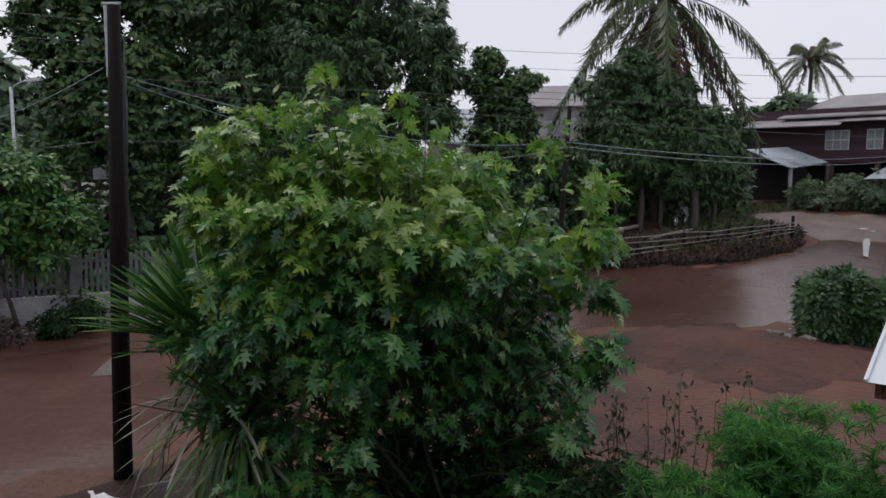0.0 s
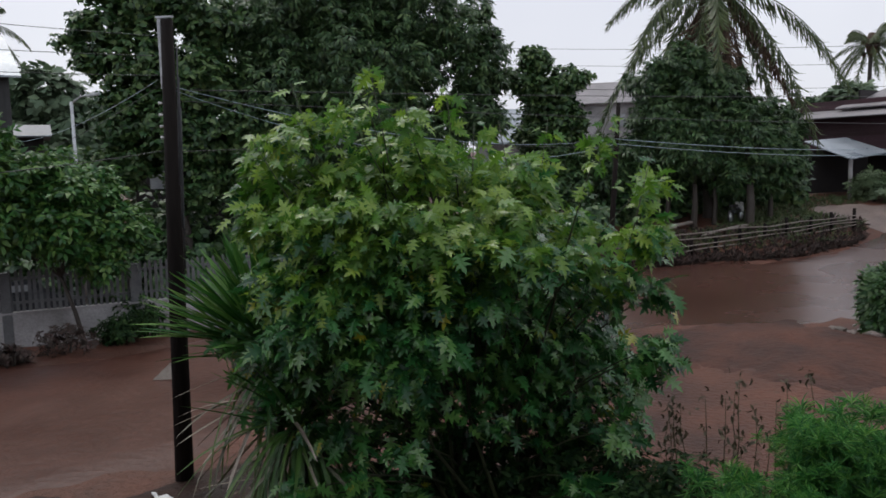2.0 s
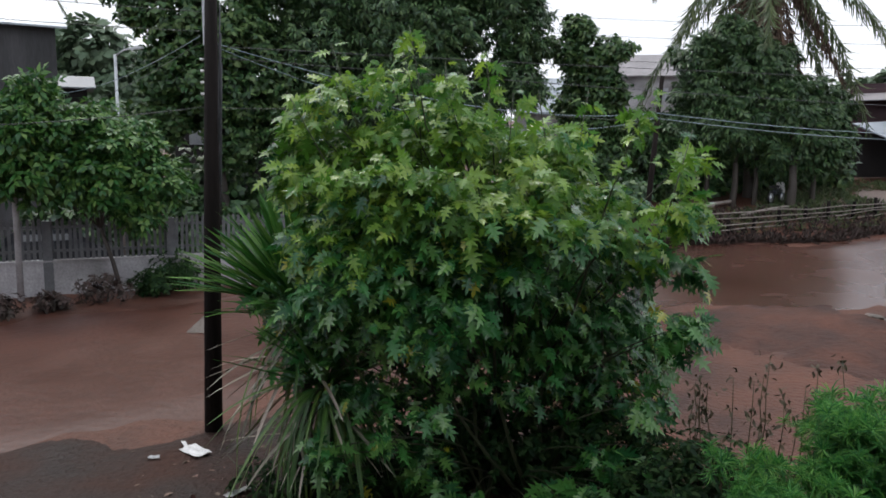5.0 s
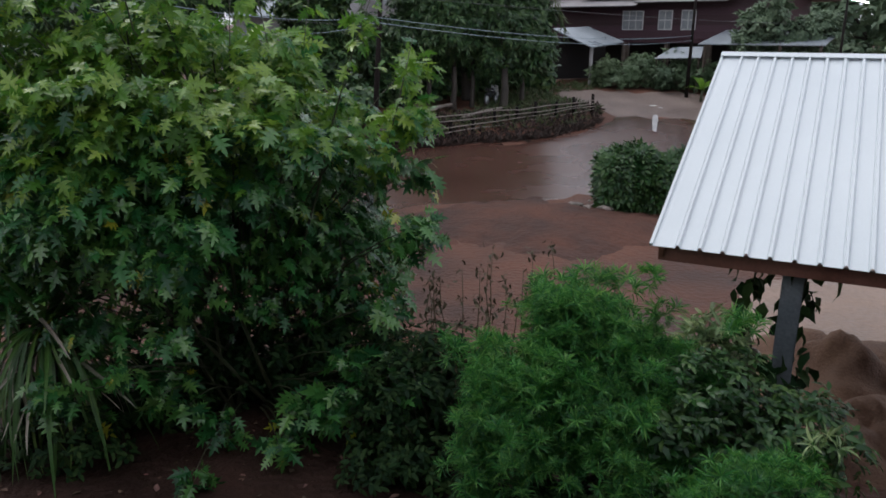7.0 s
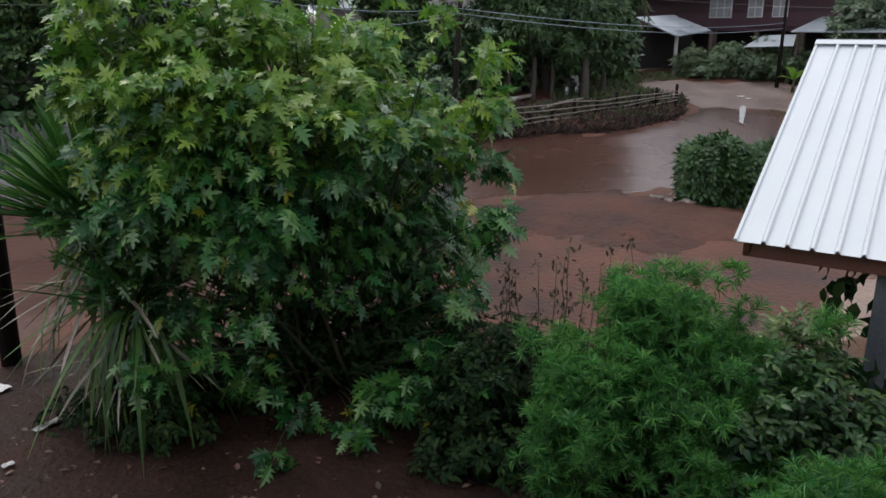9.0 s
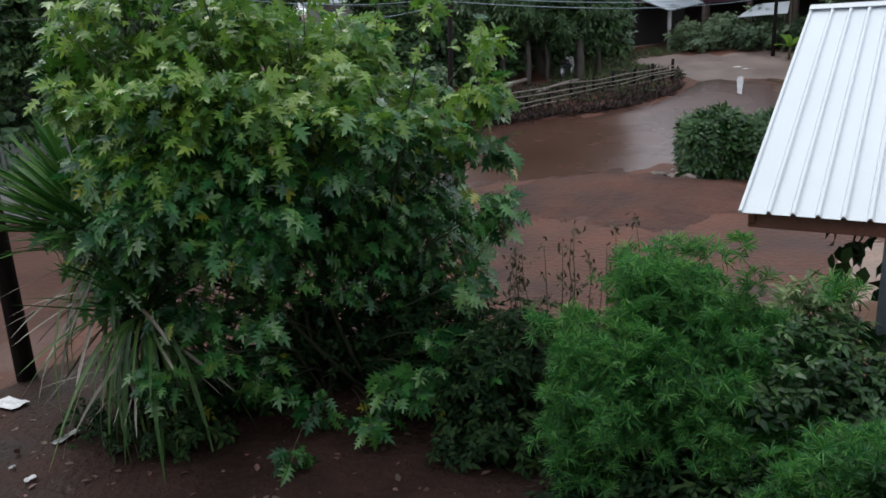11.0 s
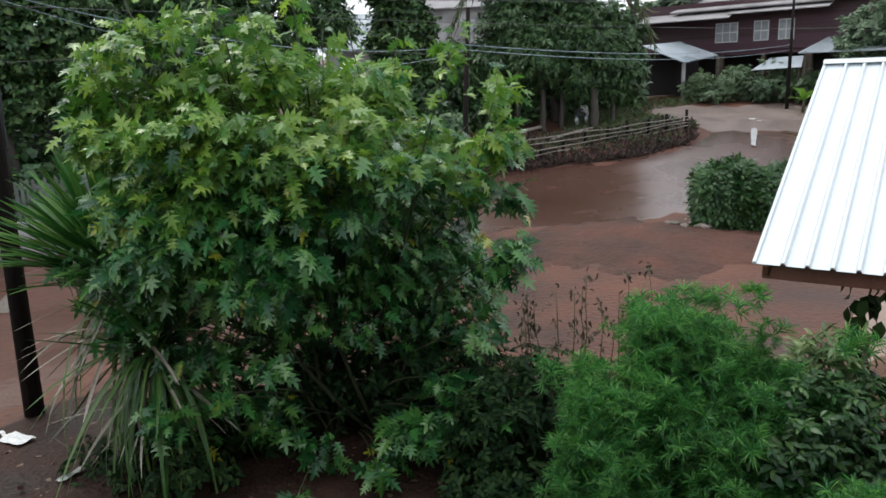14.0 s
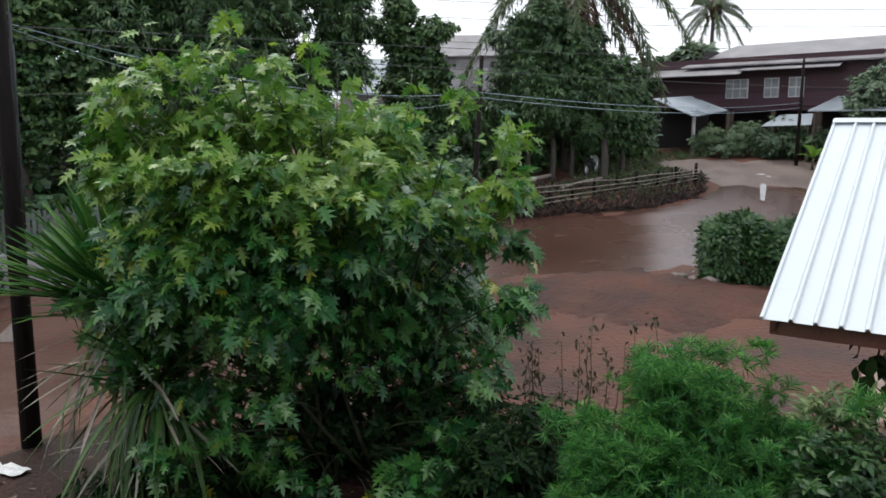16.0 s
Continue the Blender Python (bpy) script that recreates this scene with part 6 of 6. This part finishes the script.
# ---- lit tube lamp on a post behind the carport ----
def tube_lamp(p, height):
    foot = on_land(p)
    t = thing("tube_lamp", "lit white fluorescent tube lamp on a thin post", "lamp", place=foot)
    tubes("post", [[((0, 0, -0.2), 0.05), ((0, 0, height + 0.1), 0.04)]], POLE_WOOD, t, 8)
    a, b = Vector((-0.45, -0.18, height + 0.1)), Vector((0.7, -0.18, height - 0.06))
    part("batten", boxed((1.2, 0.06, 0.05), Matrix.Translation((a + b) / 2 + Vector((0, 0.06, 0.03))) @ Matrix.Rotation(0.14, 4, "Y"), 0.006), PAINT, t)
    part("bracket", boxed((0.05, 0.2, 0.05), Matrix.Translation((0, -0.06, height + 0.05)), 0.006), STEEL, t)
    tubes("tube", [[(tuple(a), 0.02), (tuple(b), 0.02)]], TUBE_GLOW, t, 10)


tube_lamp(at(-40.2, 31.0), EYE + 31 * math.tan(radians(2.8)) - on_land(at(-40.2, 31.0))[2])

rng = np.random.default_rng(300)
n = 900
ang, dist = rng.uniform(-40, 34, n), rng.uniform(5.5, 11.5, n)
pl = np.array([at(a, d) for a, d in zip(ang, dist)])
pos = np.stack([pl[:, 0], pl[:, 1], land(pl[:, 0], pl[:, 1]) + 0.012], 1)
me = scatter("leaf_litter", leaf_lance(0.28, 0.1), pos, frames_from(np.array((0, 0, 1.0)) + rng.normal(0, 0.25, pos.shape), rng.normal(0, 1, pos.shape), rng), rng.uniform(0.04, 0.12, n), DRYLEAF)
tagged(part("leaf_litter", me, DRYLEAF, None), "dead brown leaves scattered on the mud", "leaf litter", kind="stuff")


# ---- the house from whose upper floor one looks out: plain wall, floor and eave behind and above ----
# Never in view; wide wall and high eave cut sky light on the yard.
def own_house():
    w = tagged(part("house_wall", boxed((22, 0.25, 7.2), Matrix.Translation((0.5, -1.7, 3.3)), 0.01), DARKWALL, None), "unseen dark timber wall of the house behind the balcony, blocking sky light", "wall", kind="structure")
    tagged(part("balcony_floor", boxed((16, 2.4, 0.18), Matrix.Translation((0.5, -0.6, 2.85)), 0.01), TIMBER, None), "plain timber balcony floor", "floor", kind="structure")
    tagged(part("balcony_roof", slab([(-10.5, 1.0, 6.0), (11.5, 1.0, 6.0), (11.5, -5.0, 9.8), (-10.5, -5.0, 9.8)], 0.08), DARKWALL, None), "unseen dark eave over the balcony, blocking sky light", "roof", kind="structure")
    for x in (-7.3, -3.4, 4.4, 8.3):
        part("post", boxed((0.16, 0.16, 6.3), Matrix.Translation((x, 0.45, 2.95)), 0.01), TIMBER, w)


own_house()
